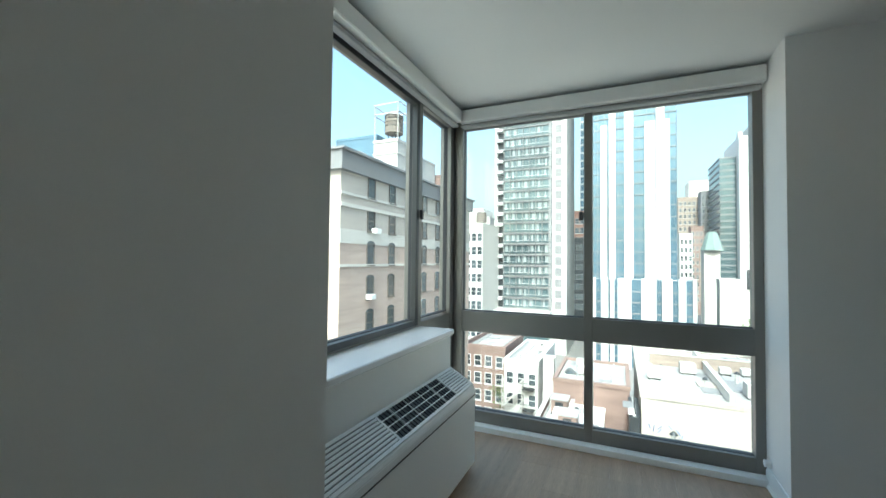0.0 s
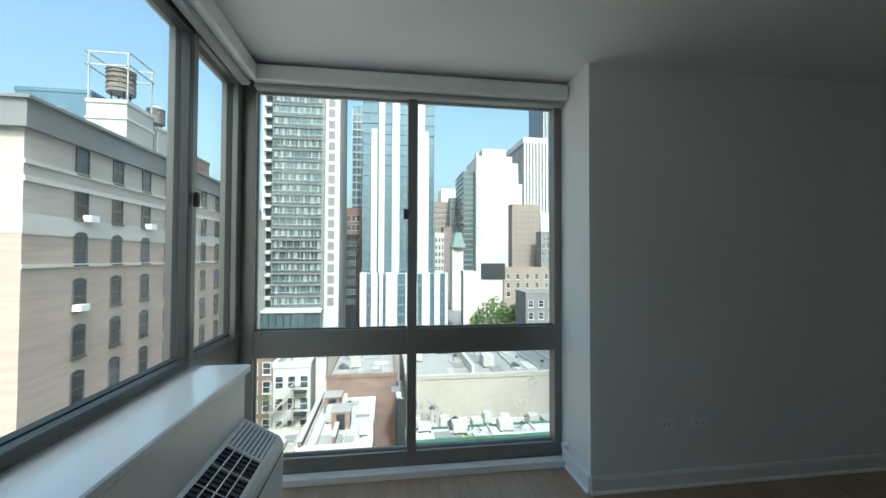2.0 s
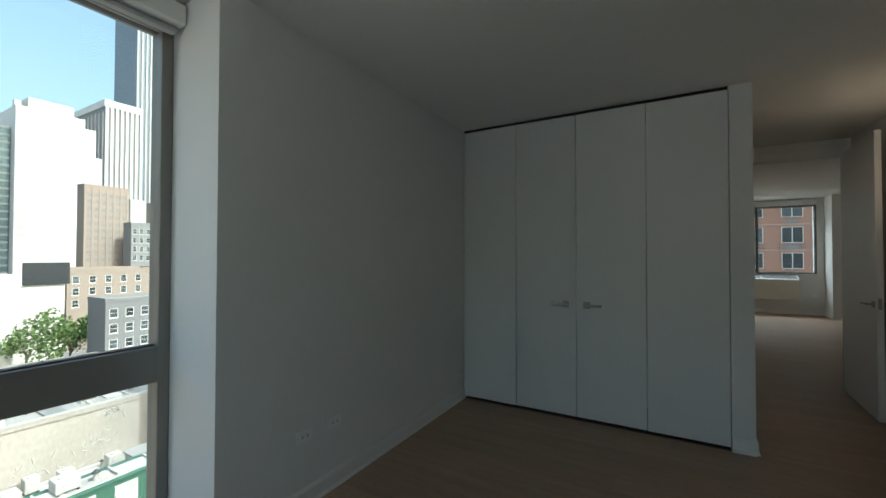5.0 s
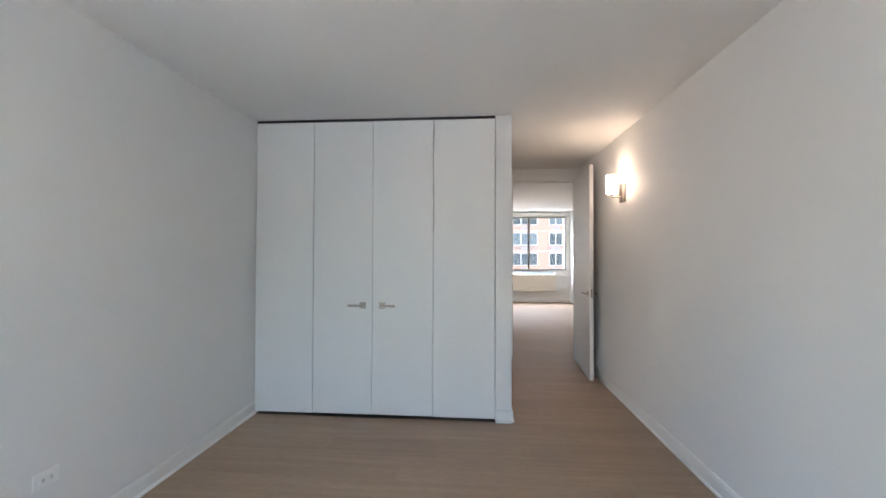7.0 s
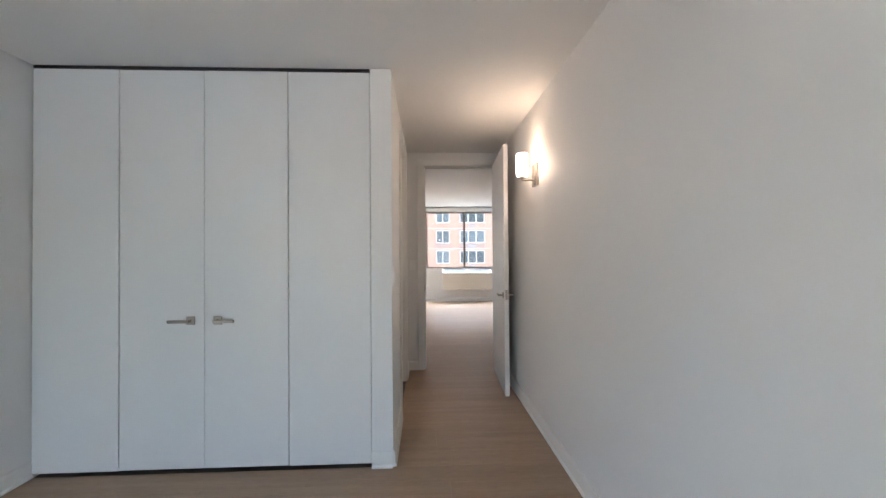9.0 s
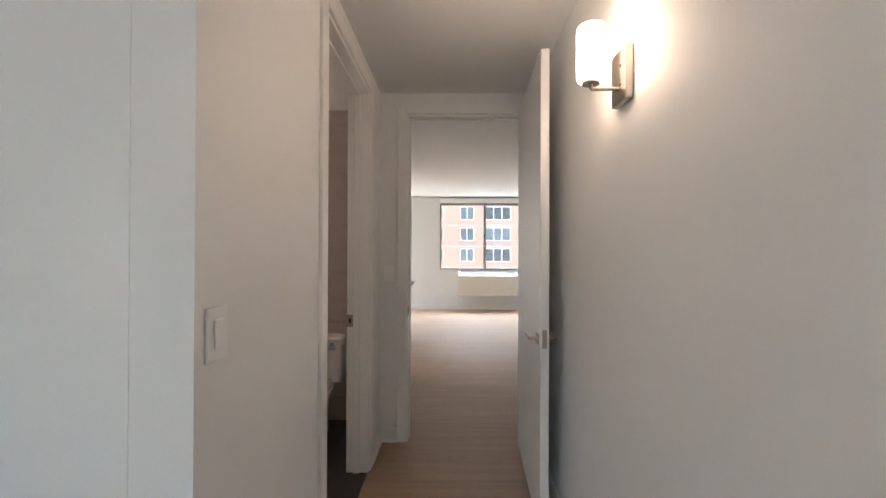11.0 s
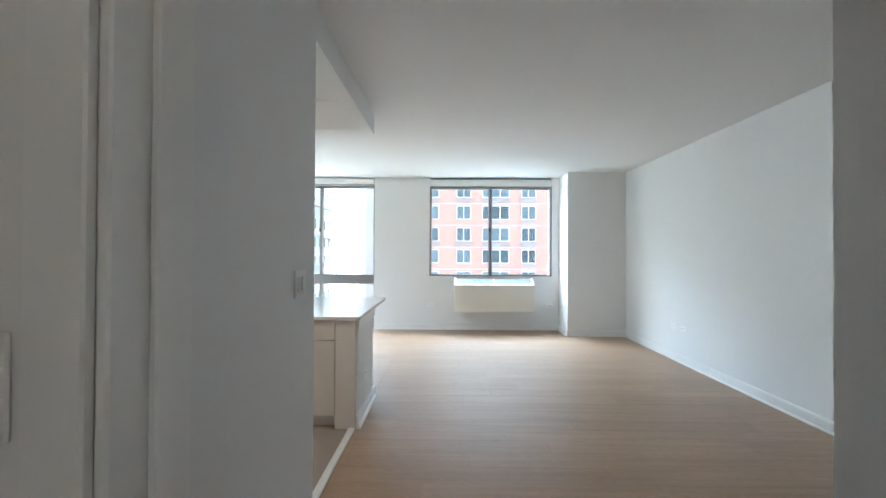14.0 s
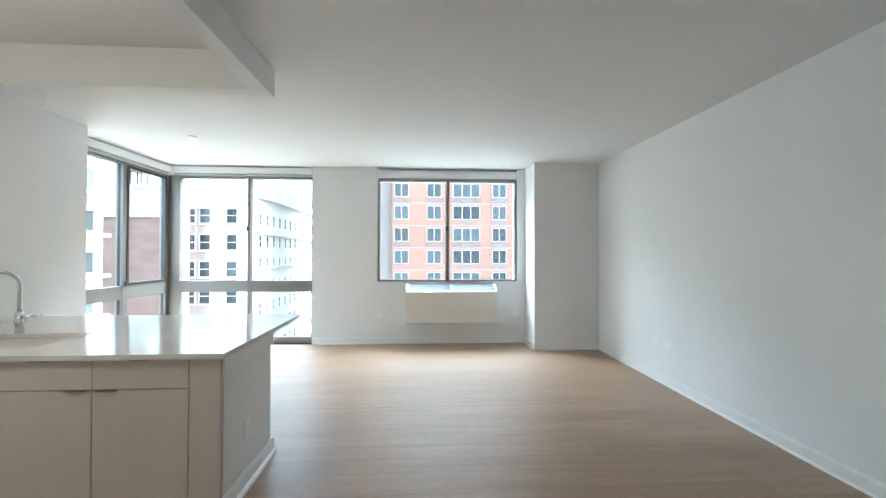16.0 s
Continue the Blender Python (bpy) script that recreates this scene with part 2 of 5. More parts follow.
def tube(points, r, seg=14):
    """A round tube swept along points."""
    bm = bmesh.new()
    rings, pts = [], [Vector(p) for p in points]
    for i, p in enumerate(pts):
        d = (pts[min(i + 1, len(pts) - 1)] - pts[max(i - 1, 0)]).normalized()
        u = d.cross(Vector((0.3, 1, 0.2))).normalized()
        w = d.cross(u)
        rings.append([bm.verts.new(p + r * (math.cos(a) * u + math.sin(a) * w)) for a in (2 * math.pi * k / seg for k in range(seg))])
    for a, b in zip(rings, rings[1:]):
        for k in range(seg):
            bm.faces.new((a[k], a[(k + 1) % seg], b[(k + 1) % seg], b[k]))
    bm.faces.new(rings[0])
    bm.faces.new(rings[-1][::-1])
    bmesh.ops.recalc_face_normals(bm, faces=bm.faces)
    return bm


def structure(name, bm, material, label="", category=""):
    return tagged(part(name, bm, material), label, category, kind="structure")


# ---- the large structure ----
HB, HL = 2.68, 2.84           # bedroom and hall ceiling, living ceiling
structure("floor", box(-4.3, 2.8, -5.0, 9.6, -0.30, -0.012), SUB, "wood plank floor through bedroom, hall and living room", "floor")
FLOOR = bpy.data.objects["floor"]
structure("wall_bedroom_outlets", box(-4.05, -3.485, -2.51, 0.70, -0.012, HB), WALL, "plain white bedroom wall with two outlets", "wall")
structure("wall_bedroom_south", box(-1.435, 0.0, -4.80, -4.0, -0.012, HB), WALL, "plain white bedroom wall beside the window bay", "wall")
structure("wall_east", box(0.0, 0.2, -4.80, 2.22, -0.012, HB), WALL, "long white wall from bedroom into hall", "wall")
structure("wall_closet_side", box(-1.295, -1.155, 0.0, 0.863, -0.012, HB), WALL, "white wall between closet and hall", "wall")
structure("wall_closet_back", box(-3.485, -1.295, 0.66, 0.78, -0.012, HB), WALL, "white wall behind the closet", "wall")
structure("wall_bath_door", boxes([(-1.295, -1.155, 0.863, 1.80, 2.52, HB), (-1.295, -1.155, 1.80, 2.22, -0.012, HB)]), WALL, "white hall wall around the bathroom doorway", "wall")
structure("wall_hall_end", boxes([(-1.295, -0.952, 2.22, 2.36, -0.012, HL), (-0.952, 0.02, 2.22, 2.36, 2.52, HL), (0.02, 2.75, 2.22, 2.36, -0.012, HL)]), WALL, "white wall around the living room doorway", "wall")
structure("wall_bath_back", box(-3.6, -1.37, 2.605, 2.70, -0.012, HB), WALL, "bathroom wall behind the tiles", "wall")
structure("wall_living_left", box(-1.37, -1.22, 2.36, 3.75, -0.012, HL), WALL, "short white wall with a double switch", "wall")
structure("wall_living_east", box(2.535, 2.75, 2.36, 9.5, -0.012, HL), WALL, "long white living room wall with outlets", "wall")
structure("wall_living_bump", box(1.53, 2.535, 8.665, 9.5, -0.012, HL), WALL, "white boxed-out wall beside the window", "wall")
structure("wall_living_north", boxes([(-1.92, -0.885, 9.20, 9.5, -0.012, HL), (-0.885, 1.395, 9.20, 9.5, -0.012, 1.0), (1.395, 1.53, 9.20, 9.5, -0.012, HL),
                                      (-0.885, 1.395, 9.30, 9.5, 2.66, HL)]), WALL, "white wall under and beside the living room window", "wall")
structure("wall_kitchen_west", box(-4.4, -3.45, 2.70, 6.35, -0.012, HL), WALL, "white kitchen wall", "wall")
structure("wall_living_west", box(-4.4, -3.81, 6.35, 7.26, -0.012, HL), WALL, "white wall beside the corner window", "wall")
structure("wall_bath_west", boxes([(-4.0, -3.5, 0.78, 1.39, -0.012, HB), (-4.0, -3.5, 2.10, 2.605, -0.012, HB), (-4.0, -3.5, 1.39, 2.10, -0.012, 1.15), (-4.0, -3.5, 1.39, 2.10, 2.10, HB)]), WALL,
          "bathroom wall with a deep window opening", "wall")
structure("ceiling_bedroom", box(-4.05, 0.2, -4.85, 2.22, HB, HB + 0.25), CEIL, "plain white bedroom and hall ceiling", "ceiling")
structure("ceiling_bath", box(-4.0, -1.295, 2.22, 2.70, HB, HB + 0.25), CEIL, "plain white bathroom ceiling", "ceiling")
structure("ceiling_living", boxes([(-1.43, 2.75, 2.36, 9.6, HL, HL + 0.25), (-4.4, -1.43, 5.66, 9.6, HL, HL + 0.25), (-4.4, -1.43, 2.70, 5.66, 2.92, HL + 0.25)]), CEIL,
          "plain white living room ceiling", "ceiling")
structure("trim_kitchen_beam", boxes([(-1.43, -1.31, 3.75, 5.82, 2.64, HL), (-3.45, -1.43, 5.66, 5.82, 2.64, HL), (-1.43, -1.37, 3.75, 5.66, HL, 2.92)]), CEIL, "white dropped ceiling beam round the kitchen", "beam")
structure("wall_kitchen_south", box(-3.45, -1.37, 2.70, 2.82, -0.012, HL), WALL, "white kitchen back wall", "wall")


def baseboard(name, x0, x1, y0, y1, side):
    """A board with a stepped top and a quarter-round shoe along one wall face; side: the way it faces."""
    prof = [(0, -0.012), (0.026, -0.012), (0.024, 0.010), (0.014, 0.020), (0.014, 0.085), (0.008, 0.105), (0, 0.105)]
    if side in ("+x", "-x"):
        s = 1 if side == "+x" else -1
        bm = prism([(x0 + s * u, v) for u, v in prof], "y", y0, y1)
    else:
        s = 1 if side == "+y" else -1
        bm = prism([(y0 + s * u, v) for u, v in prof], "x", x0, x1)
    return structure(name, bm, TRIM, "white painted baseboard with shoe moulding", "baseboard")


for row in ((-3.485, 0, -2.51, -0.0, "+x"), (-3.85, -3.485, -2.51, 0, "-y"), (-1.435, 0, -4.0, 0, "+y"), (0, 0, -3.97, 2.22, "-x"), (-1.295, -1.155, 0, 0, "-y"),
            (-1.155, 0, 0.0, 0.79, "+x"), (-1.155, 0, 1.87, 2.22, "+x"), (-1.155, -1.02, 2.22, 0, "-y"), (-1.22, 0, 2.36, 3.75, "+x"), (2.535, 0, 2.36, 8.665, "-x"),
            (1.53, 2.535, 8.665, 0, "-y"), (1.53, 0, 8.665, 9.2, "-x"), (-1.92, 1.53, 9.2, 0, "-y"), (-3.81, 0, 6.35, 7.26, "+x"), (0.04, 2.535, 2.36, 0, "+y"), (-1.37, -1.22, 3.75, 0, "+y")):
    baseboard("baseboard", *row)


def casing(name, wall, a, b, top, face, depth, sign):
    """Door lining and casing round an opening from a to b; wall: 'x' when the opening lies in a wall of constant x."""
    rows, w, t = [], 0.07, 0.018
    f0, f1 = sorted((face, face + sign * t))
    rows += [(a - w, a, f0, f1, -0.012, top + w), (b, b + w, f0, f1, -0.012, top + w), (a, b, f0, f1, top, top + w)]
    l0, l1 = sorted((face + sign * 0.004, face - sign * depth))
    rows += [(a, a + 0.016, l0, l1, -0.012, top), (b - 0.016, b, l0, l1, -0.012, top), (a, b, l0, l1, top - 0.016, top)]
    s0, s1 = sorted((face - sign * 0.055, face - sign * 0.095))
    rows += [(a + 0.016, a + 0.028, s0, s1, -0.012, top - 0.016), (b - 0.028, b - 0.016, s0, s1, -0.012, top - 0.016), (a + 0.016, b - 0.016, s0, s1, top - 0.028, top - 0.016)]
    if wall == "x":
        rows = [(r[2], r[3], r[0], r[1], r[4], r[5]) for r in rows]
    return structure(name, boxes(rows, 0.003), TRIM, "white painted door casing and lining", "door frame")


casing("trim_bath_doorway", "x", 0.863, 1.80, 2.52, -1.155, 0.142, 1)
casing("trim_living_doorway", "y", -0.952, 0.02, 2.52, 2.22, 0.144, -1)
structure("trim_threshold_kitchen", box(-1.35, -1.30, 3.765, 5.0, -0.012, 0.016, 0.005), TRIM, "pale threshold strip at the kitchen floor", "threshold")


structure("trim_window_foot", boxes([(-3.878, -3.80, -4.60, -2.512, -0.012, 0.045)], 0.004), TRIM, "white strip along the foot of the window", "trim")

# ---- windows ----
def bar_rows(axis, at, d, a, b, z0, z1, uprights, rails):
    """Frame bars in a plane of constant x or y: uprights (u0, u1) over the height, rails (z0, z1) over the width."""
    out = [(u0, u1, z0, z1) for u0, u1 in uprights] + [(a, b, r0, r1) for r0, r1 in rails]
    return [(at - d, at + d, u0, u1, q0, q1) if axis == "x" else (u0, u1, at - d, at + d, q0, q1) for u0, u1, q0, q1 in out]


def window(name, axis, at, a, b, z0, z1, uprights, rails, panes, inward, sash=(), lock=None, label=""):
    mid = (at, (a + b) / 2, z0) if axis == "x" else ((a + b) / 2, at, z0)
    w = thing(name, mid, label or "large grey aluminium window with clear panes", "window", kind="structure")
    fr = part("window_frame", boxes(bar_rows(axis, at, 0.05, a, b, z0, z1, uprights, ()), 0.003), ALU, w, "grey bronze aluminium frame")
    for r in rails:
        part("rail", boxes(bar_rows(axis, at, 0.046, a, b, z0, z1, (), [r]), 0.003), ALU, w)
    for u0, u1, q0, q1 in panes:
        rows = [(at - 0.004, at + 0.004, u0, u1, q0, q1)] if axis == "x" else [(u0, u1, at - 0.004, at + 0.004, q0, q1)]
        p = part("pane", boxes(rows), GLASS, w, "clear glass pane")
        p.visible_shadow = False
        g = []
        for e in ((u0, u0 + 0.012, q0, q1), (u1 - 0.012, u1, q0, q1), (u0, u1, q0, q0 + 0.012), (u0, u1, q1 - 0.012, q1)):
            g.append((at - 0.018, at + 0.018, *e) if axis == "x" else (e[0], e[1], at - 0.018, at + 0.018, e[2], e[3]))
        part("gasket", boxes(g), ALUD, p, "dark rubber gasket")
    for u0, u1, q0, q1 in sash:
        i0, i1 = sorted((at + inward * 0.02, at + inward * 0.062))
        s, g = 0.038, []
        for e in ((u0, u0 + s, q0, q1), (u1 - s, u1, q0, q1), (u0 + s, u1 - s, q0, q0 + s), (u0 + s, u1 - s, q1 - s, q1)):
            g.append((i0, i1, *e) if axis == "x" else (e[0], e[1], i0, i1, e[2], e[3]))
        part("sash", boxes(g, 0.003), SASHM, w, "dark sliding sash frame")
    if lock:
        u, q = lock
        i0, i1 = sorted((at + inward * 0.062, at + inward * 0.085))
        rows = [(i0, i1, u - 0.016, u + 0.016, q - 0.035, q + 0.035)] if axis == "x" else [(u - 0.016, u + 0.016, i0, i1, q - 0.035, q + 0.035)]
        part("latch", boxes(rows, 0.006), BLACK, w, "black latch")
    return w


window("window_bedroom_west", "x", -3.93, -4.78, -2.51, 0.0, 2.60, [(-4.78, -4.61), (-3.617, -3.555), (-2.565, -2.51)],
       [(0.0, 0.138), (0.79, 0.965), (2.54, 2.60)], [(-4.62, -3.60, 0.96, 2.55), (-3.57, -2.55, 0.96, 2.55), (-4.62, -3.60, 0.13, 0.80), (-3.57, -2.55, 0.13, 0.80)],
       1, lock=(-3.632, 1.74), label="tall grey aluminium bedroom window over the city")
window("window_bedroom_south", "y", -4.74, -3.88, -1.40, 0.0, 2.60, [(-3.88, -3.80), (-3.27, -3.19), (-1.46, -1.40)],
       [(0.0, 0.10), (0.79, 0.945), (2.54, 2.60)], [(-3.81, -3.26, 0.96, 2.55), (-3.20, -1.45, 0.96, 2.55), (-3.81, -3.26, 0.09, 0.80), (-3.20, -1.45, 0.09, 0.80)],
       1, sash=[(-3.20, -1.47, 0.93, 2.54)], lock=(-3.215, 1.72), label="grey aluminium sliding window above the sill")
window("window_living_north", "y", 9.25, -0.885, 1.395, 1.0, 2.66, [(-0.885, -0.855), (0.225, 0.275), (1.365, 1.395)],
       [(1.0, 1.03), (2.63, 2.66)], [(-0.86, 0.23, 1.02, 2.64), (0.27, 1.37, 1.02, 2.64)], -1, lock=(0.235, 1.86), label="grey aluminium living room window over a wall unit")
window("window_living_corner_north", "y", 9.36, -4.30, -1.92, 0.0, 2.70, [(-4.30, -4.03), (-2.98, -2.93), (-1.96, -1.92)],
       [(0.0, 0.10), (0.83, 1.012), (2.66, 2.70)], [(-4.05, -2.97, 1.0, 2.67), (-2.94, -1.95, 1.0, 2.67), (-4.05, -2.97, 0.09, 0.84), (-2.94, -1.95, 0.09, 0.84)],
       -1, lock=(-2.97, 1.85), label="tall grey aluminium corner window, bright outside")
window("window_living_corner_west", "x", -4.25, 7.26, 9.31, 0.0, 2.70, [(7.26, 7.32), (8.33, 8.42), (9.24, 9.31)],
       [(0.0, 0.10), (0.83, 1.012), (2.66, 2.70)], [(7.31, 8.34, 1.0, 2.67), (8.41, 9.25, 1.0, 2.67), (7.31, 8.34, 0.09, 0.84), (8.41, 9.25, 0.09, 0.84)],
       1, sash=[(8.40, 9.24, 1.012, 2.66)], lock=(8.36, 1.04), label="tall grey aluminium corner window beside the kitchen")
bw = window("window_bath", "x", -3.93, 1.39, 2.10, 1.15, 2.10, [(1.39, 1.45), (2.04, 2.10)], [(1.15, 1.21), (2.04, 2.10)], [(1.44, 2.05, 1.20, 2.05)], 1, label="small white bathroom window in a deep opening")
for o in bw.children:
    if o.name.startswith("pane"):
        FROST.node_tree.nodes["Principled BSDF"].inputs["Transmission Weight"].default_value = 0.6
        o.data.materials[0] = FROST
        tagged(o, "frosted glass pane")
part("handle", merge(boxes([(-3.88, -3.86, 1.405, 1.435, 1.56, 1.68)], 0.004), boxes([(-3.86, -3.845, 1.40, 1.52, 1.615, 1.635)], 0.004)), CHROME, bw, "chrome turn handle")
structure("wall_lintels", boxes([(-4.05, -3.86, -4.85, -2.51, 2.60, HB), (-3.86, -1.435, -4.85, -4.68, 2.60, HB), (-4.40, -1.92, 9.28, 9.5, 2.70, HL), (-4.40, -4.18, 7.26, 9.28, 2.70, HL)]), WALL,
          "white wall strip above the windows", "wall")


def valance(name, rows, fascia):
    v = thing(name, (rows[0][0], rows[0][2], rows[0][4]), "white roller shade cassette above the window", "blind")
    part("cassette", boxes(rows, 0.008), TRIM, v)
    part("shade_roll", boxes(fascia, 0.01), mat("shade_grey", (0.36, 0.36, 0.36), 0.7, var=0.04), v, "grey rolled shade under the cassette")
    return v


valance("roller_shade", [(-3.86, -3.75, -4.60, -2.515, 2.55, 2.655)], [(-3.85, -3.79, -4.60, -2.53, 2.52, 2.549)])
valance("roller_shade", [(-3.75, -1.45, -4.68, -4.57, 2.55, 2.655)], [(-3.78, -1.45, -4.67, -4.61, 2.52, 2.549)])
valance("roller_shade", [(-0.88, 1.39, 9.19, 9.295, 2.68, 2.80)], [(-0.87, 1.38, 9.20, 9.28, 2.655, 2.679)])
valance("roller_shade", [(-4.10, -1.93, 9.19, 9.275, 2.72, 2.82)], [(-4.08, -1.93, 9.205, 9.27, 2.69, 2.719)])
valance("roller_shade", [(-4.175, -4.10, 7.27, 9.275, 2.72, 2.82)], [(-4.17, -4.11, 7.28, 9.18, 2.69, 2.719)])

# ---- bedroom things ----
def lever(parent, x, y, z, nx, ny, lx, ly, length=0.125):
    """A square rose with a bar lever on a face whose outward way is (nx, ny); the bar points along (lx, ly)."""
    ax, ay = abs(lx), abs(ly)
    s, t = 0.028, 0.009
    c = Vector((x, y, z))
    nrm, way = Vector((nx, ny, 0)), Vector((lx, ly, 0))

    def slab(o0, o1, a0, a1, z0, z1, bev):
        p, q = c + nrm * o0 + way * a0, c + nrm * o1 + way * a1
        return box(min(p.x, q.x), max(p.x, q.x), min(p.y, q.y), max(p.y, q.y), z + z0, z + z1, bev)
    h = part("handle", slab(0, t, -s, s, -s, s, 0.003), NICKEL, parent, "brushed nickel square rose")
    neck = cyl(c + nrm * t, c + nrm * 0.05, 0.009)
    merge(neck, slab(0.040, 0.055, -0.012, length, -0.010, 0.010, 0.004))
    part("lever", neck, NICKEL, h, "brushed nickel bar lever")
    return h


closet = thing("closet", (-2.385, 0.02, 0), "white closet with four tall flat door panels", "closet")
W4 = (3.483 - 1.297) / 4
for i in range(4):
    x0 = -3.483 + i * W4
    d = part("door", box(x0 + (0.004 if i == 0 else 0.002), x0 + W4 - (0.003 if i == 3 else 0.002), 0.003 + 0.003 * (i % 2), 0.036, 0.022 + 0.002 * (i % 3), 2.655, 0.002), DOORM, closet, "flat white door panel")
    if i == 1:
        lever(d, x0 + W4 - 0.088, 0.006, 0.995, 0, -1, -1, 0)
    if i == 2:
        lever(d, x0 + 0.088, 0.003, 0.995, 0, -1, 1, 0)
part("track", box(-3.48, -1.30, 0.006, 0.05, 2.659, 2.679), BLACK, closet, "dark sliding track in the head gap")
part("back_panel", box(-3.48, -1.30, 0.60, 0.655, 0.0, 2.67), DOORM, closet)


def outlet(at, axis, side, wide=0.118, high=0.074, rockers=1, kind="outlet", label="white horizontal outlet plate on the wall"):
    o = thing(kind, at, label, "outlet" if kind == "outlet" else "switch", group="wall plates")
    x, y, z = at

    def slab(d0, d1, u0, u1, z0, z1, b):
        if axis == "x":
            e = sorted((x + side * d0, x + side * d1))
            return box(e[0], e[1], y + u0, y + u1, z + z0, z + z1, b)
        e = sorted((y + side * d0, y + side * d1))
        return box(x + u0, x + u1, e[0], e[1], z + z0, z + z1, b)
    part("plate", slab(0, 0.0068, -wide / 2, wide / 2, -high / 2, high / 2, 0.0025), PLAST, o)
    if kind == "outlet":
        part("insert", slab(0.0071, 0.010, -0.033, 0.033, -0.017, 0.017, 0.002), PLAST, o, "white outlet insert")
        for u in (-0.018, 0.018):
            part("slot", slab(0.0102, 0.0112, u - 0.006, u + 0.006, 0.003, 0.006, 0), DARKG, o, "dark plug slots")
            part("slot", slab(0.0102, 0.0112, u - 0.005, u + 0.005, -0.006, -0.003, 0), DARKG, o, "dark plug slots")
    else:
        for k in range(rockers):
            u = (k - (rockers - 1) / 2) * 0.048
            part("rocker", slab(0.0071, 0.0125, u - 0.0165, u + 0.0165, -0.034, 0.034, 0.003), PLAST, o, "white rocker")
    return o


outlet((-3.485, -2.0, 0.395), "x", 1)
outlet((-3.485, -1.77, 0.395), "x", 1)
outlet((2.535, 7.21, 0.455), "x", -1)
outlet((2.535, 6.99, 0.455), "x", -1)
outlet((-0.86, 9.2, 0.455), "y", -1)
outlet((1.36, 9.2, 0.455), "y", -1)
outlet((-1.155, 0.075, 1.27), "x", 1, 0.082, 0.125, 1, "light_switch", "white rocker switch plate on the hall wall")
outlet((-1.086, 2.22, 1.285), "y", -1, 0.078, 0.125, 1, "light_switch", "white rocker switch plate beside the door")
outlet((-1.22, 3.55, 1.295), "x", 1, 0.125, 0.125, 2, "light_switch", "white double rocker switch plate")

sill = thing("window_sill", (-2.35, -4.57, 0.9), "glossy white deep window sill over the heater", "sill")
part("sill_board", box(-3.27, -1.44, -4.70, -4.425, 0.878, 0.915, 0.006), mat("sill_gloss", (0.80, 0.81, 0.82), 0.12, var=0.01, scale=3), sill)
part("apron", box(-3.262, -1.44, -4.69, -4.45, 0.0, 0.878, 0.004), TRIM, sill, "white boxed apron under the sill")

ac = thing("wall_heater", (-2.35, -4.36, 0), "white fan-coil unit with sloped slatted top", "heater")
prof = [(-4.449, 0.03), (-4.27, 0.03), (-4.262, 0.045), (-4.262, 0.53), (-4.272, 0.552), (-4.449, 0.652)]
part("body", prism(prof, "x", -3.25, -1.445, 0.004), ENAMEL, ac, "white enamel housing")
part("side_seam", prism([(-4.2625, 0.49), (-4.2595, 0.49), (-4.2595, 0.496), (-4.2625, 0.496)], "x", -3.247, -1.45), DARKG, ac, "dark seam line")
nrm = Vector((0, 0.1, 0.177)).normalized()     # up from the sloped top
run = Vector((0, -0.177, 0.1)).normalized()


def on_slope(x0, x1, a0, a1, h0, h1):
    """A bar on the sloped top: from a0 to a1 up the slope, h0 to h1 off it."""
    base = Vector((0, -4.272, 0.552))
    bm = bmesh.new()
    v = [bm.verts.new(base + run * a + nrm * h + Vector((x, 0, 0))) for x in (x0, x1) for a in (a0, a1) for h in (h0, h1)]
    for q in QUADS:
        bm.faces.new([v[i] for i in q])
    bmesh.ops.recalc_face_normals(bm, faces=bm.faces)
    return bm


part("grille_bed", on_slope(-3.22, -1.46, 0.022, 0.180, 0.002, 0.004), DARKG, ac, "dark opening under the slats")
for e in ((-3.235, -1.45, 0.006, 0.022), (-3.235, -1.45, 0.180, 0.196)):
    part("grille_rim", on_slope(*e, 0.002, 0.012), ENAMEL, ac)
for e in ((-3.235, -3.22), (-2.985, -2.97), (-2.295, -2.28)):
    part("grille_rim", on_slope(*e, 0.022, 0.180, 0.002, 0.012), ENAMEL, ac)
for x0, x1 in ((-3.22, -2.985), (-2.28, -1.46)):
    for k in range(8):
        part("slat", on_slope(x0, x1, 0.026 + k * 0.0193, 0.039 + k * 0.0193, 0.004, 0.011), ENAMEL, ac)
for k in range(22):
    part("fin", on_slope(-2.97 + 0.030 * k + 0.012, -2.97 + 0.030 * k + 0.015, 0.022, 0.180, 0.004, 0.010), DARKG, ac, "dark grille fin")
for a in (0.060, 0.100, 0.140):
    part("cross_bar", on_slope(-2.97, -2.295, a, a + 0.005, 0.004, 0.012), ENAMEL, ac)
for k in range(4):
    part("cross_bar", on_slope(-2.83 + 0.14 * k, -2.826 + 0.14 * k, 0.022, 0.180, 0.004, 0.012), ENAMEL, ac)
cap = thing("pipe_cap", (-3.80, -2.535, 0.14), "small grey valve cap on the window reveal", "cap")
part("cap", cyl((-3.80, -2.512, 0.15), (-3.80, -2.545, 0.15), 0.022), PLAST, cap)

# ---- hall things ----
door = thing("door_living", (-0.10, 2.17, 0), "tall white flat door standing open against the wall", "door")
leaf = box(-0.045, 0.0, -0.965, 0.0, 0.012, 2.506, 0.002)
swing = pose(-0.055, 2.172, 0, 0, 0, -3.0)


def swung(bm):
    bmesh.ops.transform(bm, matrix=swing, verts=bm.verts)
    return bm


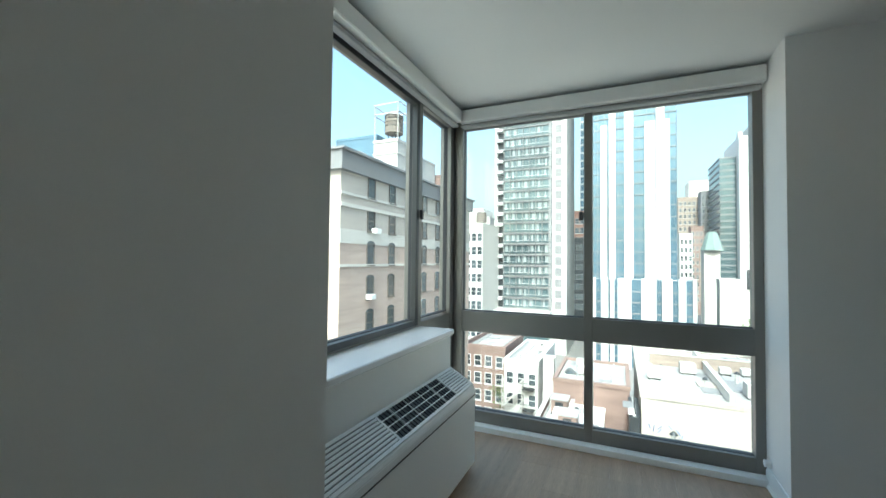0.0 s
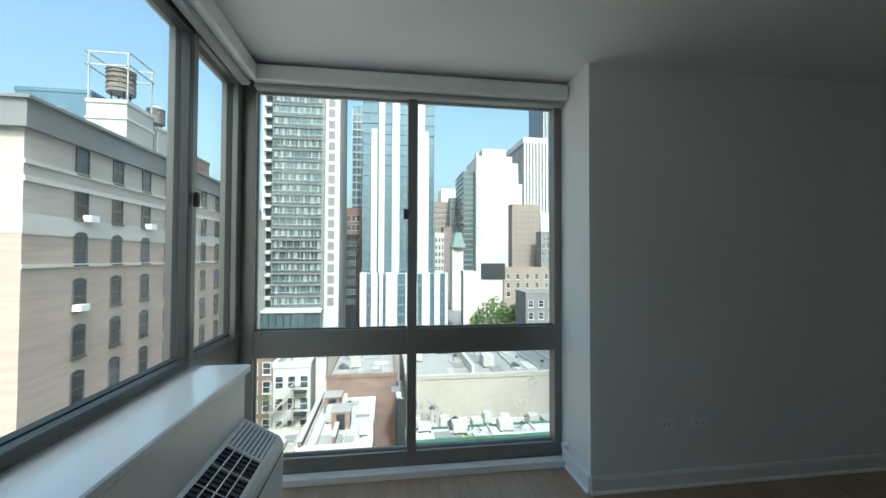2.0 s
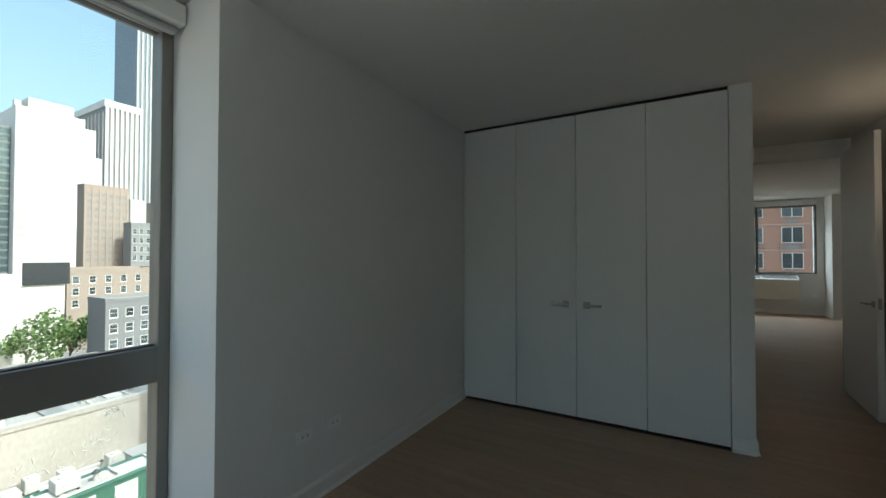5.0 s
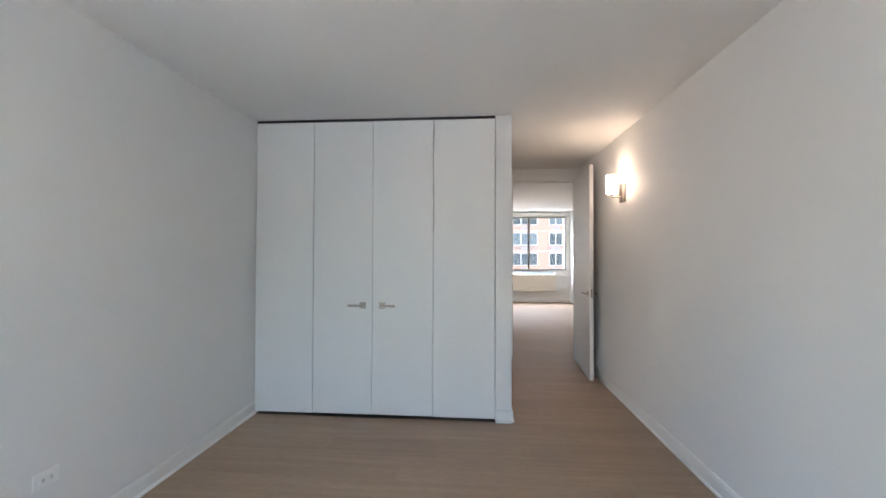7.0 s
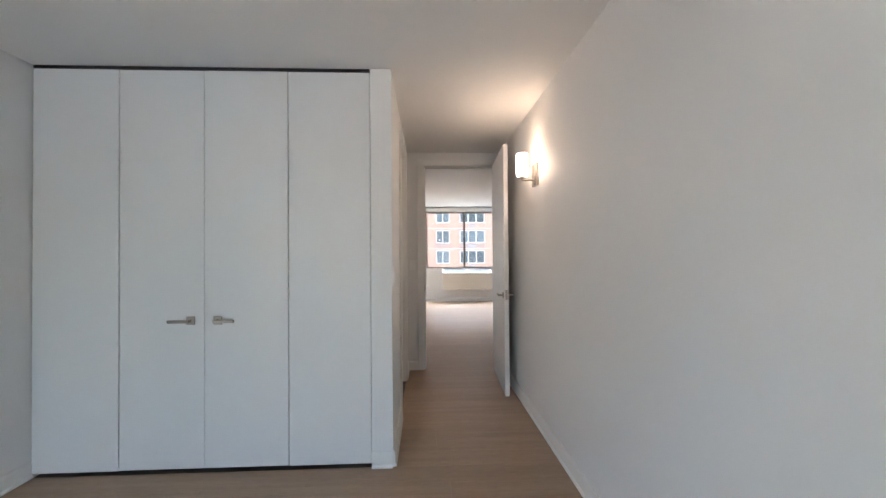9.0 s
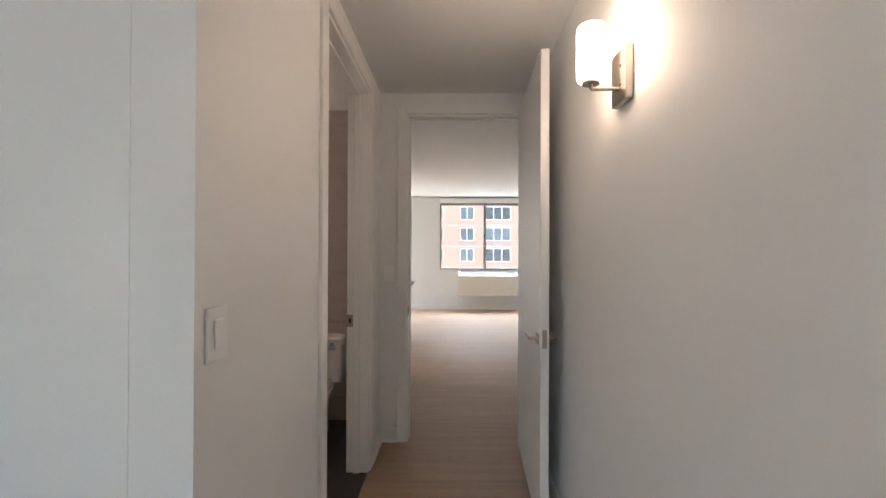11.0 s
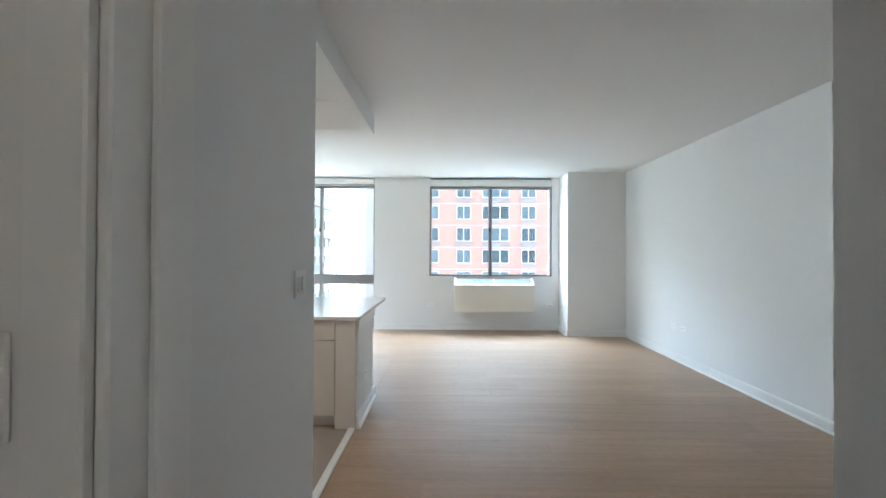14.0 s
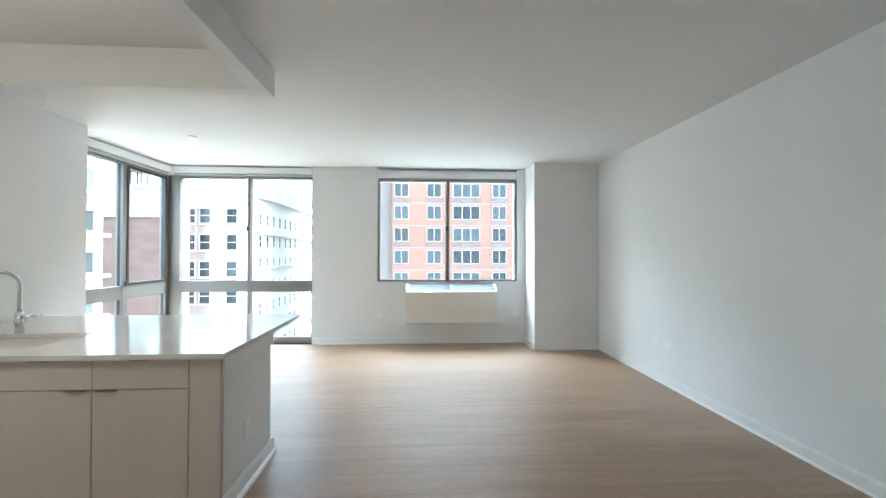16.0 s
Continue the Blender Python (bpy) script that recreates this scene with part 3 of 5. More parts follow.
leaf = part("leaf", swung(leaf), DOORM, door, "flat white door leaf")
part("latch_plate", swung(merge(box(-0.034, -0.011, -0.967, -0.964, 0.965, 1.06), box(-0.028, -0.016, -0.972, -0.966, 1.0, 1.02, 0.002))), NICKEL, leaf, "nickel latch plate")
for s, face in ((-1, -0.045), (1, 0.0)):
    e = sorted((face, face + s * 0.009))
    rose = part("handle", swung(box(e[0], e[1], -0.93, -0.872, 0.975, 1.033, 0.003)), NICKEL, leaf, "brushed nickel square rose")
    neck = cyl((face, -0.90, 1.004), (face + s * 0.05, -0.90, 1.004), 0.009)
    e = sorted((face + s * 0.040, face + s * 0.054))
    merge(neck, box(e[0], e[1], -0.912, -0.775, 0.994, 1.014, 0.004))
    part("handle_bar", swung(neck), NICKEL, leaf, "brushed nickel bar lever")
for z in (0.25, 1.25, 2.25):
    part("hinge", swung(cyl((0.004, 0.006, z - 0.05), (0.004, 0.006, z + 0.05), 0.007)), NICKEL, door, "nickel hinge")
for nm, at, size in (("strike_plate", (-1.275, 1.7838, 1.0), (0.020, 0.003)), ("strike_plate", (-0.9362, 2.226, 1.0), (0.003, 0.022))):
    sp = thing(nm, at, "nickel strike plate with dark latch hole in the door lining", "strike plate")
    x, y, z = at
    part("plate", box(x - size[0], x + size[0], y - size[1], y + size[1], z - 0.04, z + 0.04, 0.001), NICKEL, sp)
    k = 0.35
    g = 0.0012
    part("latch_hole", box(x - (size[0] * k if size[0] > 0.01 else size[0] + g), x + (size[0] * k if size[0] > 0.01 else size[0] + g),
                           y - (size[1] * k if size[1] > 0.01 else size[1] + g), y + (size[1] * k if size[1] > 0.01 else size[1] + g), z - 0.016, z + 0.016), BLACK, sp, "dark latch hole")

sc = thing("wall_sconce", (0.0, 0.56, 2.0), "lit wall sconce with opal glass cylinder and nickel plate", "wall lamp")
part("backplate", box(-0.026, 0.0, 0.502, 0.622, 1.98, 2.165, 0.003), NICKEL, sc, "brushed nickel backplate")
for z in (2.04, 2.105):
    part("screw", cyl((-0.026, 0.545, z), (-0.032, 0.545, z), 0.006), NICKEL, sc)
arm = tube([(-0.026, 0.56, 2.03), (-0.07, 0.56, 2.03), (-0.118, 0.56, 2.03), (-0.122, 0.56, 2.034), (-0.122, 0.56, 2.055)], 0.007)
part("arm", arm, NICKEL, sc, "nickel arm")
part("shade_holder", cyl((-0.122, 0.56, 2.048), (-0.122, 0.56, 2.058), 0.03), NICKEL, sc)
shade = bmesh.new()
prof = [(0.026, 2.056), (0.043, 2.062), (0.048, 2.078), (0.048, 2.235), (0.044, 2.247), (0.040, 2.247), (0.042, 2.235), (0.042, 2.075)]
rings = [[shade.verts.new((-0.122 + r * math.cos(a), 0.56 + r * math.sin(a), z)) for a in (2 * math.pi * k / 32 for k in range(32))] for r, z in prof]
for a, b in zip(rings, rings[1:]):
    for k in range(32):
        shade.faces.new((a[k], a[(k + 1) % 32], b[(k + 1) % 32], b[k]))
part("shade", shade, SCONCE, sc, "glowing opal glass shade", smooth=True)

# ---- bathroom things ----
van = thing("vanity", (-2.6, 2.3, 0), "pale laminate bathroom vanity with white top", "vanity")
part("cabinet", box(-3.05, -2.21, 1.99, 2.57, 0.12, 0.838, 0.003), mat("vanity_laminate", (0.66, 0.62, 0.57), 0.4, var=0.03, scale=2), van, "pale flat cabinet body")
for k in range(2):
    part("door", box(-3.045 + 0.42 * k, -2.633 + 0.42 * k, 1.97, 1.989, 0.13, 0.80, 0.003), CABM, van)
top = bmesh.new()
for r in ((-3.07, -2.198, 1.955, 2.05), (-3.07, -2.198, 2.40, 2.575), (-3.07, -2.92, 2.05, 2.40), (-2.40, -2.198, 2.05, 2.40)):
    box(*r, 0.840, 0.870, bm=top)
part("countertop", top, QUARTZ, van, "white quartz top")
part("basin", boxes([(-2.92, -2.40, 2.05, 2.065, 0.74, 0.868), (-2.92, -2.40, 2.385, 2.40, 0.74, 0.868), (-2.92, -2.905, 2.065, 2.385, 0.74, 0.868), (-2.415, -2.40, 2.065, 2.385, 0.74, 0.868), (-2.92, -2.40, 2.05, 2.40, 0.725, 0.74)]), CERAM, van, "white rectangular basin")
bf = thing("bath_faucet", (-2.56, 2.47, 0.87), "chrome single-lever basin faucet", "faucet")
part("body", cyl((-2.56, 2.47, 0.87), (-2.56, 2.47, 1.01), 0.023), CHROME, bf, smooth=True)
part("spout", box(-2.578, -2.542, 2.32, 2.47, 0.945, 0.965, 0.006), CHROME, bf, "chrome spout")
part("lever", box(-2.572, -2.548, 2.36, 2.485, 1.018, 1.030, 0.004), CHROME, bf, "chrome lever")
part("cap", cyl((-2.56, 2.47, 1.01), (-2.56, 2.47, 1.02), 0.022), CHROME, bf)
mc = thing("mirror_cabinet", (-2.52, 2.5, 1.16), "frameless mirror cabinet above the vanity", "mirror")
part("cabinet", box(-2.84, -2.195, 2.553, 2.575, 1.162, 1.988, 0.002), STEEL, mc, "steel cabinet sides")
part("mirror", box(-2.845, -2.19, 2.545, 2.551, 1.16, 1.99, 0.002), MIRROR, mc, "mirror glass")
vl = thing("vanity_light", (-2.52, 2.5, 2.14), "lit horizontal opal tube lamp over the mirror", "wall lamp")
part("tube", cyl((-2.76, 2.49, 2.14), (-2.155, 2.49, 2.14), 0.032, seg=28), TUBE, vl, "glowing opal tube", smooth=False)
for x0, x1 in ((-2.775, -2.761), (-2.154, -2.125)):
    part("end_cap", cyl((x0, 2.49, 2.14), (x1, 2.49, 2.14), 0.033), NICKEL, vl)
part("mount", boxes([(-2.50, -2.31, 2.52, 2.577, 2.085, 2.195)], 0.004), NICKEL, vl, "nickel mount plate")
part("clip", boxes([(-2.50, -2.31, 2.47, 2.51, 2.092, 2.104), (-2.50, -2.31, 2.47, 2.51, 2.176, 2.188)], 0.002), NICKEL, vl)
outlet((-2.075, 2.578, 0.99), "y", -1)

wc = thing("toilet", (-1.71, 2.2, 0), "white one-piece toilet with closed lid", "toilet")


def lofted(rows, seg=32):
    """Stacks rounded sections (z, cx, cy, rx, ry, power) into one closed body."""
    bm = bmesh.new()
    rings = []
    for z, cx, cy, rx, ry, pw in rows:
        ring = []
        for k in range(seg):
            a = 2 * math.pi * k / seg
            c, s = math.cos(a), math.sin(a)
            ring.append(bm.verts.new((cx + rx * math.copysign(abs(c) ** pw, c), cy + ry * math.copysign(abs(s) ** pw, s), z)))
        rings.append(ring)
    for a, b in zip(rings, rings[1:]):
        for k in range(seg):
            bm.faces.new((a[k], a[(k + 1) % seg], b[(k + 1) % seg], b[k]))
    bm.faces.new(rings[0][::-1])
    bm.faces.new(rings[-1])
    bmesh.ops.recalc_face_normals(bm, faces=bm.faces)
    return bm


part("bowl", lofted([(0, -1.71, 2.24, 0.115, 0.30, 0.8), (0.12, -1.71, 2.24, 0.11, 0.30, 0.8), (0.25, -1.71, 2.20, 0.14, 0.34, 0.85), (0.36, -1.71, 2.17, 0.18, 0.385, 0.9), (0.40, -1.71, 2.17, 0.185, 0.39, 0.9)]), CERAM, wc, "white ceramic bowl", smooth=True)
part("seat", lofted([(0.401, -1.71, 2.10, 0.182, 0.315, 0.85), (0.416, -1.71, 2.10, 0.185, 0.318, 0.85)]), CERAM, wc, "white seat ring", smooth=False)
part("lid", lofted([(0.418, -1.71, 2.10, 0.183, 0.316, 0.85), (0.434, -1.71, 2.10, 0.184, 0.317, 0.85), (0.444, -1.71, 2.10, 0.172, 0.305, 0.85)]), CERAM, wc, "white closed lid", smooth=False)
part("tank", lofted([(0.395, -1.725, 2.47, 0.225, 0.11, 0.35), (0.60, -1.725, 2.475, 0.222, 0.10, 0.35), (0.715, -1.725, 2.475, 0.220, 0.097, 0.35)]), CERAM, wc, "white ceramic tank", smooth=False)
part("tank_lid", lofted([(0.717, -1.725, 2.472, 0.228, 0.105, 0.35), (0.741, -1.725, 2.472, 0.229, 0.106, 0.35), (0.755, -1.725, 2.472, 0.212, 0.09, 0.35)]), CERAM, wc, "white tank lid", smooth=False)
part("sticker", boxes([(-1.60, -1.54, 2.3665, 2.3685, 0.655 + dz, 0.662 + dz) for dz in (0, 0.012, 0.024)] + [(-1.585, -1.555, 2.3665, 2.3685, 0.69, 0.715)]), mat("sticker_ink", (0.30, 0.32, 0.33), 0.5), wc, "small printed sticker lines")
part("flush_lever", boxes([(-1.505, -1.49, 2.40, 2.44, 0.67, 0.69)], 0.004), CHROME, wc, "chrome flush lever")

# ---- kitchen things ----
PX = [-1.465, -1.972, -2.479, -2.986]
for i in range(3):
    x1, x0 = PX[i], PX[i + 1]
    u = thing("base_cabinet", ((x0 + x1) / 2, 5.2, 0), "pale beige base cabinet with drawer and door", "cabinet", group="peninsula cabinets")
    part("body", box(x0 + 0.001, x1 - 0.001, 5.022, 5.62, 0.10, 0.884), CABM, u)
    part("toe_kick", box(x0 + 0.001, x1 - 0.001, 5.07, 5.60, 0.0, 0.099), CABM, u, "recessed toe kick")
    dr = part("drawer_front", box(x0 + 0.002, x1 - 0.002, 5.0, 5.0215, 0.722, 0.880, 0.002), CABM, u, "flat beige drawer front")
    dd = part("door", box(x0 + 0.002, x1 - 0.002, 5.0, 5.0215, 0.105, 0.716, 0.002), CABM, u, "flat beige door")
    hx = x1 - 0.08 if i % 2 else x0 + 0.08
    part("handle", box(hx - 0.055, hx + 0.055, 4.982, 5.004, 0.7125, 0.7165, 0.001), NICKEL, dd, "thin nickel edge pull")
    hx = (x0 + x1) / 2
    part("handle", box(hx - 0.055, hx + 0.055, 4.982, 5.004, 0.8775, 0.8815, 0.001), NICKEL, dr, "thin nickel edge pull")
fil = thing("end_panel", (-1.40, 5.3, 0), "pale cabinet filler and white peninsula end wall", "panel")
part("filler", box(-1.464, -1.296, 5.0, 5.0215, 0.0, 0.884, 0.002), CABM, fil, "pale beige filler strip")
part("end_wall", box(-1.464, -1.291, 5.022, 5.72, 0.0, 0.884), WALL, fil, "white painted end wall")
part("top_trim", box(-1.2905, -1.274, 5.005, 5.73, 0.80, 0.884, 0.003), TRIM, fil, "white trim under the counter")
part("baseboard", prism([(-1.2905, 0), (-1.254, 0), (-1.256, 0.02), (-1.272, 0.03), (-1.272, 0.09), (-1.279, 0.11), (-1.2905, 0.11)], "y", 5.005, 5.742), TRIM, fil, "white baseboard with shoe moulding")
part("back_wall", box(-3.45, -1.465, 5.625, 5.72, 0.0, 0.884), WALL, fil, "white painted wall behind the cabinets")
outlet((-1.291, 5.33, 0.36), "x", 1, 0.074, 0.118)
ct = thing("countertop", (-2.3, 5.6, 0.886), "polished white quartz peninsula counter with sink cut-out", "countertop")
slab = bmesh.new()
for r in ((-2.42, -1.265, 4.972, 6.37), (-3.45, -3.10, 4.972, 6.37), (-3.10, -2.42, 4.972, 5.15), (-3.10, -2.42, 5.58, 6.37)):
    box(*r, 0.886, 0.915, bm=slab)
part("slab", slab, QUARTZ, ct)
sk = thing("kitchen_sink", (-2.76, 5.36, 0.70), "undermounted steel kitchen sink", "sink")
part("basin", boxes([(-3.10, -2.42, 5.15, 5.16, 0.70, 0.885), (-3.10, -2.42, 5.57, 5.58, 0.70, 0.885), (-3.10, -3.09, 5.16, 5.57, 0.70, 0.885), (-2.43, -2.42, 5.16, 5.57, 0.70, 0.885), (-3.10, -2.42, 5.15, 5.58, 0.69, 0.70)]), STEEL, sk)
kf = thing("kitchen_faucet", (-2.93, 5.62, 0.915), "chrome gooseneck kitchen faucet with side lever", "faucet")
part("base", cyl((-2.95, 5.64, 0.915), (-2.95, 5.64, 1.05), 0.026), CHROME, kf, smooth=True)
arc = [(-2.95, 5.64, 1.04), (-2.95, 5.64, 1.24)] + [(-2.95 - 0.075 * (1 - math.cos(a)), 5.64 - 0.055 * (1 - math.cos(a)), 1.24 + 0.09 * math.sin(a)) for a in (math.pi * k / 12 for k in range(1, 13))]
arc.append((-3.10, 5.53, 1.16))
part("spout", tube(arc, 0.013), CHROME, kf, "chrome gooseneck spout", smooth=True)
part("spray_head", cyl((-3.10, 5.53, 1.17), (-3.10, 5.53, 1.09), 0.017, 0.02), CHROME, kf, "spray head")
part("lever", merge(cyl((-2.95, 5.64, 1.02), (-2.86, 5.64, 1.02), 0.018), cyl((-2.87, 5.64, 1.022), (-2.79, 5.62, 1.03), 0.012)), CHROME, kf, "chrome side lever", smooth=True)

# lamp added out of view; its fixture is assumed from the kitchen's warm tint
kl = thing("assumed_ceiling_light", (-2.4, 3.9, 2.92), "assumed flush ceiling light, out of view in the kitchen recess", "ceiling lamp")
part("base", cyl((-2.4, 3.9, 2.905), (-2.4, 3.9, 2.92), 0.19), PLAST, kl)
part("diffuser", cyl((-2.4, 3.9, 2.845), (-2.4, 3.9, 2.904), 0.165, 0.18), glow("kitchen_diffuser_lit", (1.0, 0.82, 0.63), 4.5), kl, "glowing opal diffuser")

# ---- living room wall unit ----
lu = thing("wall_unit", (0.30, 9.1, 0.35), "white wall-hung fan-coil unit under the window", "heater")
part("body", prism([(9.197, 0.355), (8.995, 0.355), (8.988, 0.365), (8.988, 0.845), (8.998, 0.858), (9.197, 0.958)], "x", -0.417, 1.032, 0.004), mat("cream_enamel", (0.80, 0.765, 0.69), 0.4, var=0.02, scale=4), lu, "cream white enamel housing")


def top_bar(x0, x1, a0, a1, h):
    y0, y1 = 8.998 + a0 * 0.199, 8.998 + a1 * 0.199
    z0, z1 = 0.858 + a0 * 0.10, 0.858 + a1 * 0.10
    return prism([(y0, z0 + 0.001), (y1, z1 + 0.001), (y1, z1 + h), (y0, z0 + h)], "x", x0, x1)


part("grille_bed", top_bar(-0.38, 1.0, 0.15, 0.92, 0.003), DARKG, lu, "dark opening under the slats")
for k in range(7):
    part("slat", top_bar(-0.38, 1.0, 0.18 + 0.105 * k, 0.235 + 0.105 * k, 0.009), mat("slat_grey", (0.13, 0.145, 0.16), 0.45) if k == 0 else bpy.data.materials["slat_grey"], lu, "grey slat")
for e in ((-0.412, -0.38), (1.0, 1.027), (0.30, 0.315)):
    part("grille_rim", top_bar(*e, 0.05, 0.95, 0.012), ENAMEL, lu)
dt = thing("ceiling_disc", (-2.9, 7.6, HL), "small white round sprinkler cover on the ceiling", "sprinkler")
part("disc", cyl((-2.9, 7.6, HL - 0.012), (-2.9, 7.6, HL), 0.05), PLAST, dt)

# ---- the city outside ----
GZ = -24.0
structure("ground", box(-3000, 3000, -3000, 3000, GZ - 1, GZ), mat("street_ground", (0.20, 0.195, 0.19), 0.9, var=0.25, scale=0.06, bscale=2), "grey city ground reaching to the horizon", "ground")
structure("road", box(-400, -20, 8, 22, GZ, GZ + 0.03), ASPH, "dark asphalt street between the buildings", "road")
WMESH = {}


def win_mesh(w, h, style, arch=False):
    """One window: recessed glass, frame ring, a cross bar and a sill; it faces +x, centred on its foot."""
    key = (round(w, 2), round(h, 2), style, arch)
    if key in WMESH:
        return WMESH[key]
    bm = bmesh.new()
    f = 0.06 if style in ("slide", "triple") else 0.09
    box(0.0, 0.03, -w / 2, w / 2, 0, h, bm=bm, mi=0)
    for r in ((-w / 2 - f, -w / 2), (w / 2, w / 2 + f)):
        box(0, 0.10, *r, -f, h + f, bm=bm, mi=1)
    for r in ((-f, 0.0), (h, h + f)):
        box(0, 0.10, -w / 2, w / 2, *r, bm=bm, mi=1)
    if style == "sash":
        box(0.03, 0.06, -w / 2, w / 2, h * 0.5 - 0.04, h * 0.5 + 0.04, bm=bm, mi=1)
    else:
        box(0.03, 0.06, -0.04, 0.04, 0, h, bm=bm, mi=1)
        if style == "triple":
            bm.clear()
            box(0.0, 0.03, -w / 2, w / 2, 0, h, bm=bm, mi=0)
            for r in ((-w / 2 - f, -w / 2), (w / 2, w / 2 + f), (-w / 6 - 0.05, -w / 6 + 0.05), (w / 6 - 0.05, w / 6 + 0.05)):
                box(0, 0.10, *r, -f, h + f, bm=bm, mi=1)
            for r in ((-f, 0.0), (h, h + f)):
                box(0, 0.09, -w / 2, w / 2, *r, bm=bm, mi=1)
    if style == "sash":
        box(0, 0.16, -w / 2 - 0.15, w / 2 + 0.15, -0.22, -f, bm=bm, mi=1)
    if arch:
        merge(bm, prism([(-w / 2 - f, h + f), (w / 2 + f, h + f), (w / 2 - 0.1, h + f + 0.22), (0, h + f + 0.32), (-w / 2 + 0.1, h + f + 0.22)], "x", 0, 0.12))
    me = bpy.data.meshes.new("window")
    bm.to_mesh(me)
    bm.free()
    me.materials.append(PANE)
    me.materials.append(FRAMED if arch else FRAMEW)
    WMESH[key] = me
    return me


def windows(parent, face, plane, us, zs, w, h, style="sash", arch=False):
    me = win_mesh(w, h, style, arch)
    turn = {"+x": 0, "+y": 90, "-x": 180, "-y": -90}[face]
    org = ORG[parent.name]
    for u in us:
        for z in zs:
            ob = new("window", me)
            at = (plane, u, z) if face in ("+x", "-x") else (u, plane, z)
            ob.matrix_basis = pose(at[0] - org.x, at[1] - org.y, at[2] - org.z, 0, 0, turn)
            ob.parent = parent


def span(a, b, n):
    return [a + (b - a) * (k + 0.5) / n for k in range(n)]


def house(label, x0, x1, y0, y1, z1, wall, roof=ROOFG, z0=GZ, parapet=0.7, cat="building"):
    b = thing("building", ((x0 + x1) / 2, (y0 + y1) / 2, z0), label, cat, group="city buildings")
    part("wall", box(x0, x1, y0, y1, z0, z1), wall, b)
    part("roof", box(x0 + 0.3, x1 - 0.3, y0 + 0.3, y1 - 0.3, z1, z1 + 0.08), roof, b, "flat roof")
    if z1 < -10 and z0 == GZ:
        pr = random.Random(int(abs(x0 * 7 + y0 * 13)))
        for k in range(int(min(14, 3 + (x1 - x0) * (y1 - y0) / 14))):
            px, py = pr.uniform(x0 + 0.5, x1 - 1.5), pr.uniform(y0 + 0.5, y1 - 1.5)
            sx, sy = min(pr.uniform(0.6, 3.5), x1 - 0.4 - px), min(pr.uniform(0.6, 3.0), y1 - 0.4 - py)
            part("roof_patch", box(px, px + sx, py, py + sy, z1 + 0.08, z1 + 0.10 + 0.012 * k), pr.choice([ROOFG, CONC, STUCCO, BEIGE, SLATE]), b, "patched roofing sheet")
        for k in range(3):
            py = pr.uniform(y0 + 0.5, y1 - 0.5)
            part("roof_pipe", box(x0 + 0.5, x1 - 0.5, py, py + 0.12, z1 + 0.2, z1 + 0.32), CONC, b, "grey pipe run")
    if parapet:
        t = 0.35
        part("parapet", boxes([(x0 - 0.1, x1 + 0.1, y0 - 0.1, y0 + t, z1, z1 + parapet), (x0 - 0.1, x1 + 0.1, y1 - t, y1 + 0.1, z1, z1 + parapet),
                               (x0 - 0.1, x0 + t, y0 + t, y1 - t, z1, z1 + parapet), (x1 - t, x1 + 0.1, y0 + t, y1 - t, z1, z1 + parapet)]), wall, b, "roof parapet")
    return b


def tank(x, y, z, s=1.0, parent_label="round wooden roof water tank on steel legs"):
    t = thing("water_tank", (x, y, z), parent_label, "water tank", group="roof water tanks")
    for a in range(4):
        dx, dy = 1.2 * s * math.cos(a * math.pi / 2 + 0.8), 1.2 * s * math.sin(a * math.pi / 2 + 0.8)
        part("leg", cyl((x + dx, y + dy, z), (x + dx, y + dy, z + 2.5 * s), 0.12 * s, seg=8), DARKM, t)
    part("barrel", cyl((x, y, z + 2.5 * s), (x, y, z + 6 * s), 1.9 * s, 1.8 * s, seg=20), TANKW, t, "cedar stave barrel")
    part("roof", cyl((x, y, z + 6 * s), (x, y, z + 7.2 * s), 2.0 * s, 0.1, seg=20), ROOFG, t, "conical roof")
    for k in range(4):
        part("hoop", cyl((x, y, z + (3 + k * 0.8) * s), (x, y, z + (3.08 + k * 0.8) * s), 1.95 * s, seg=20), DARKM, t)


def roof_box(x, y, z, sx, sy, sz, m=CONC):
    u = thing("roof_unit", (x, y, z), "metal air-conditioning unit on a roof", "roof unit", group="roof units")
    part("casing", box(x - sx / 2, x + sx / 2, y - sy / 2, y + sy / 2, z + 0.15, z + sz, 0.04), m, u)
    for e in (-1, 1):
        part("foot", box(x - sx / 2, x + sx / 2, y + e * sy * 0.4 - 0.06, y + e * sy * 0.4 + 0.06, z, z + 0.15), DARKM, u)
    part("fan_guard", cyl((x + sx / 2, y, z + sz * 0.55), (x + sx / 2 + 0.05, y, z + sz * 0.55), sz * 0.28, seg=20), CONC, u, "round dark fan guard")
    part("top_vent", cyl((x, y, z + sz), (x, y, z + sz + 0.08), min(sx, sy) * 0.3, seg=16), CONC, u)


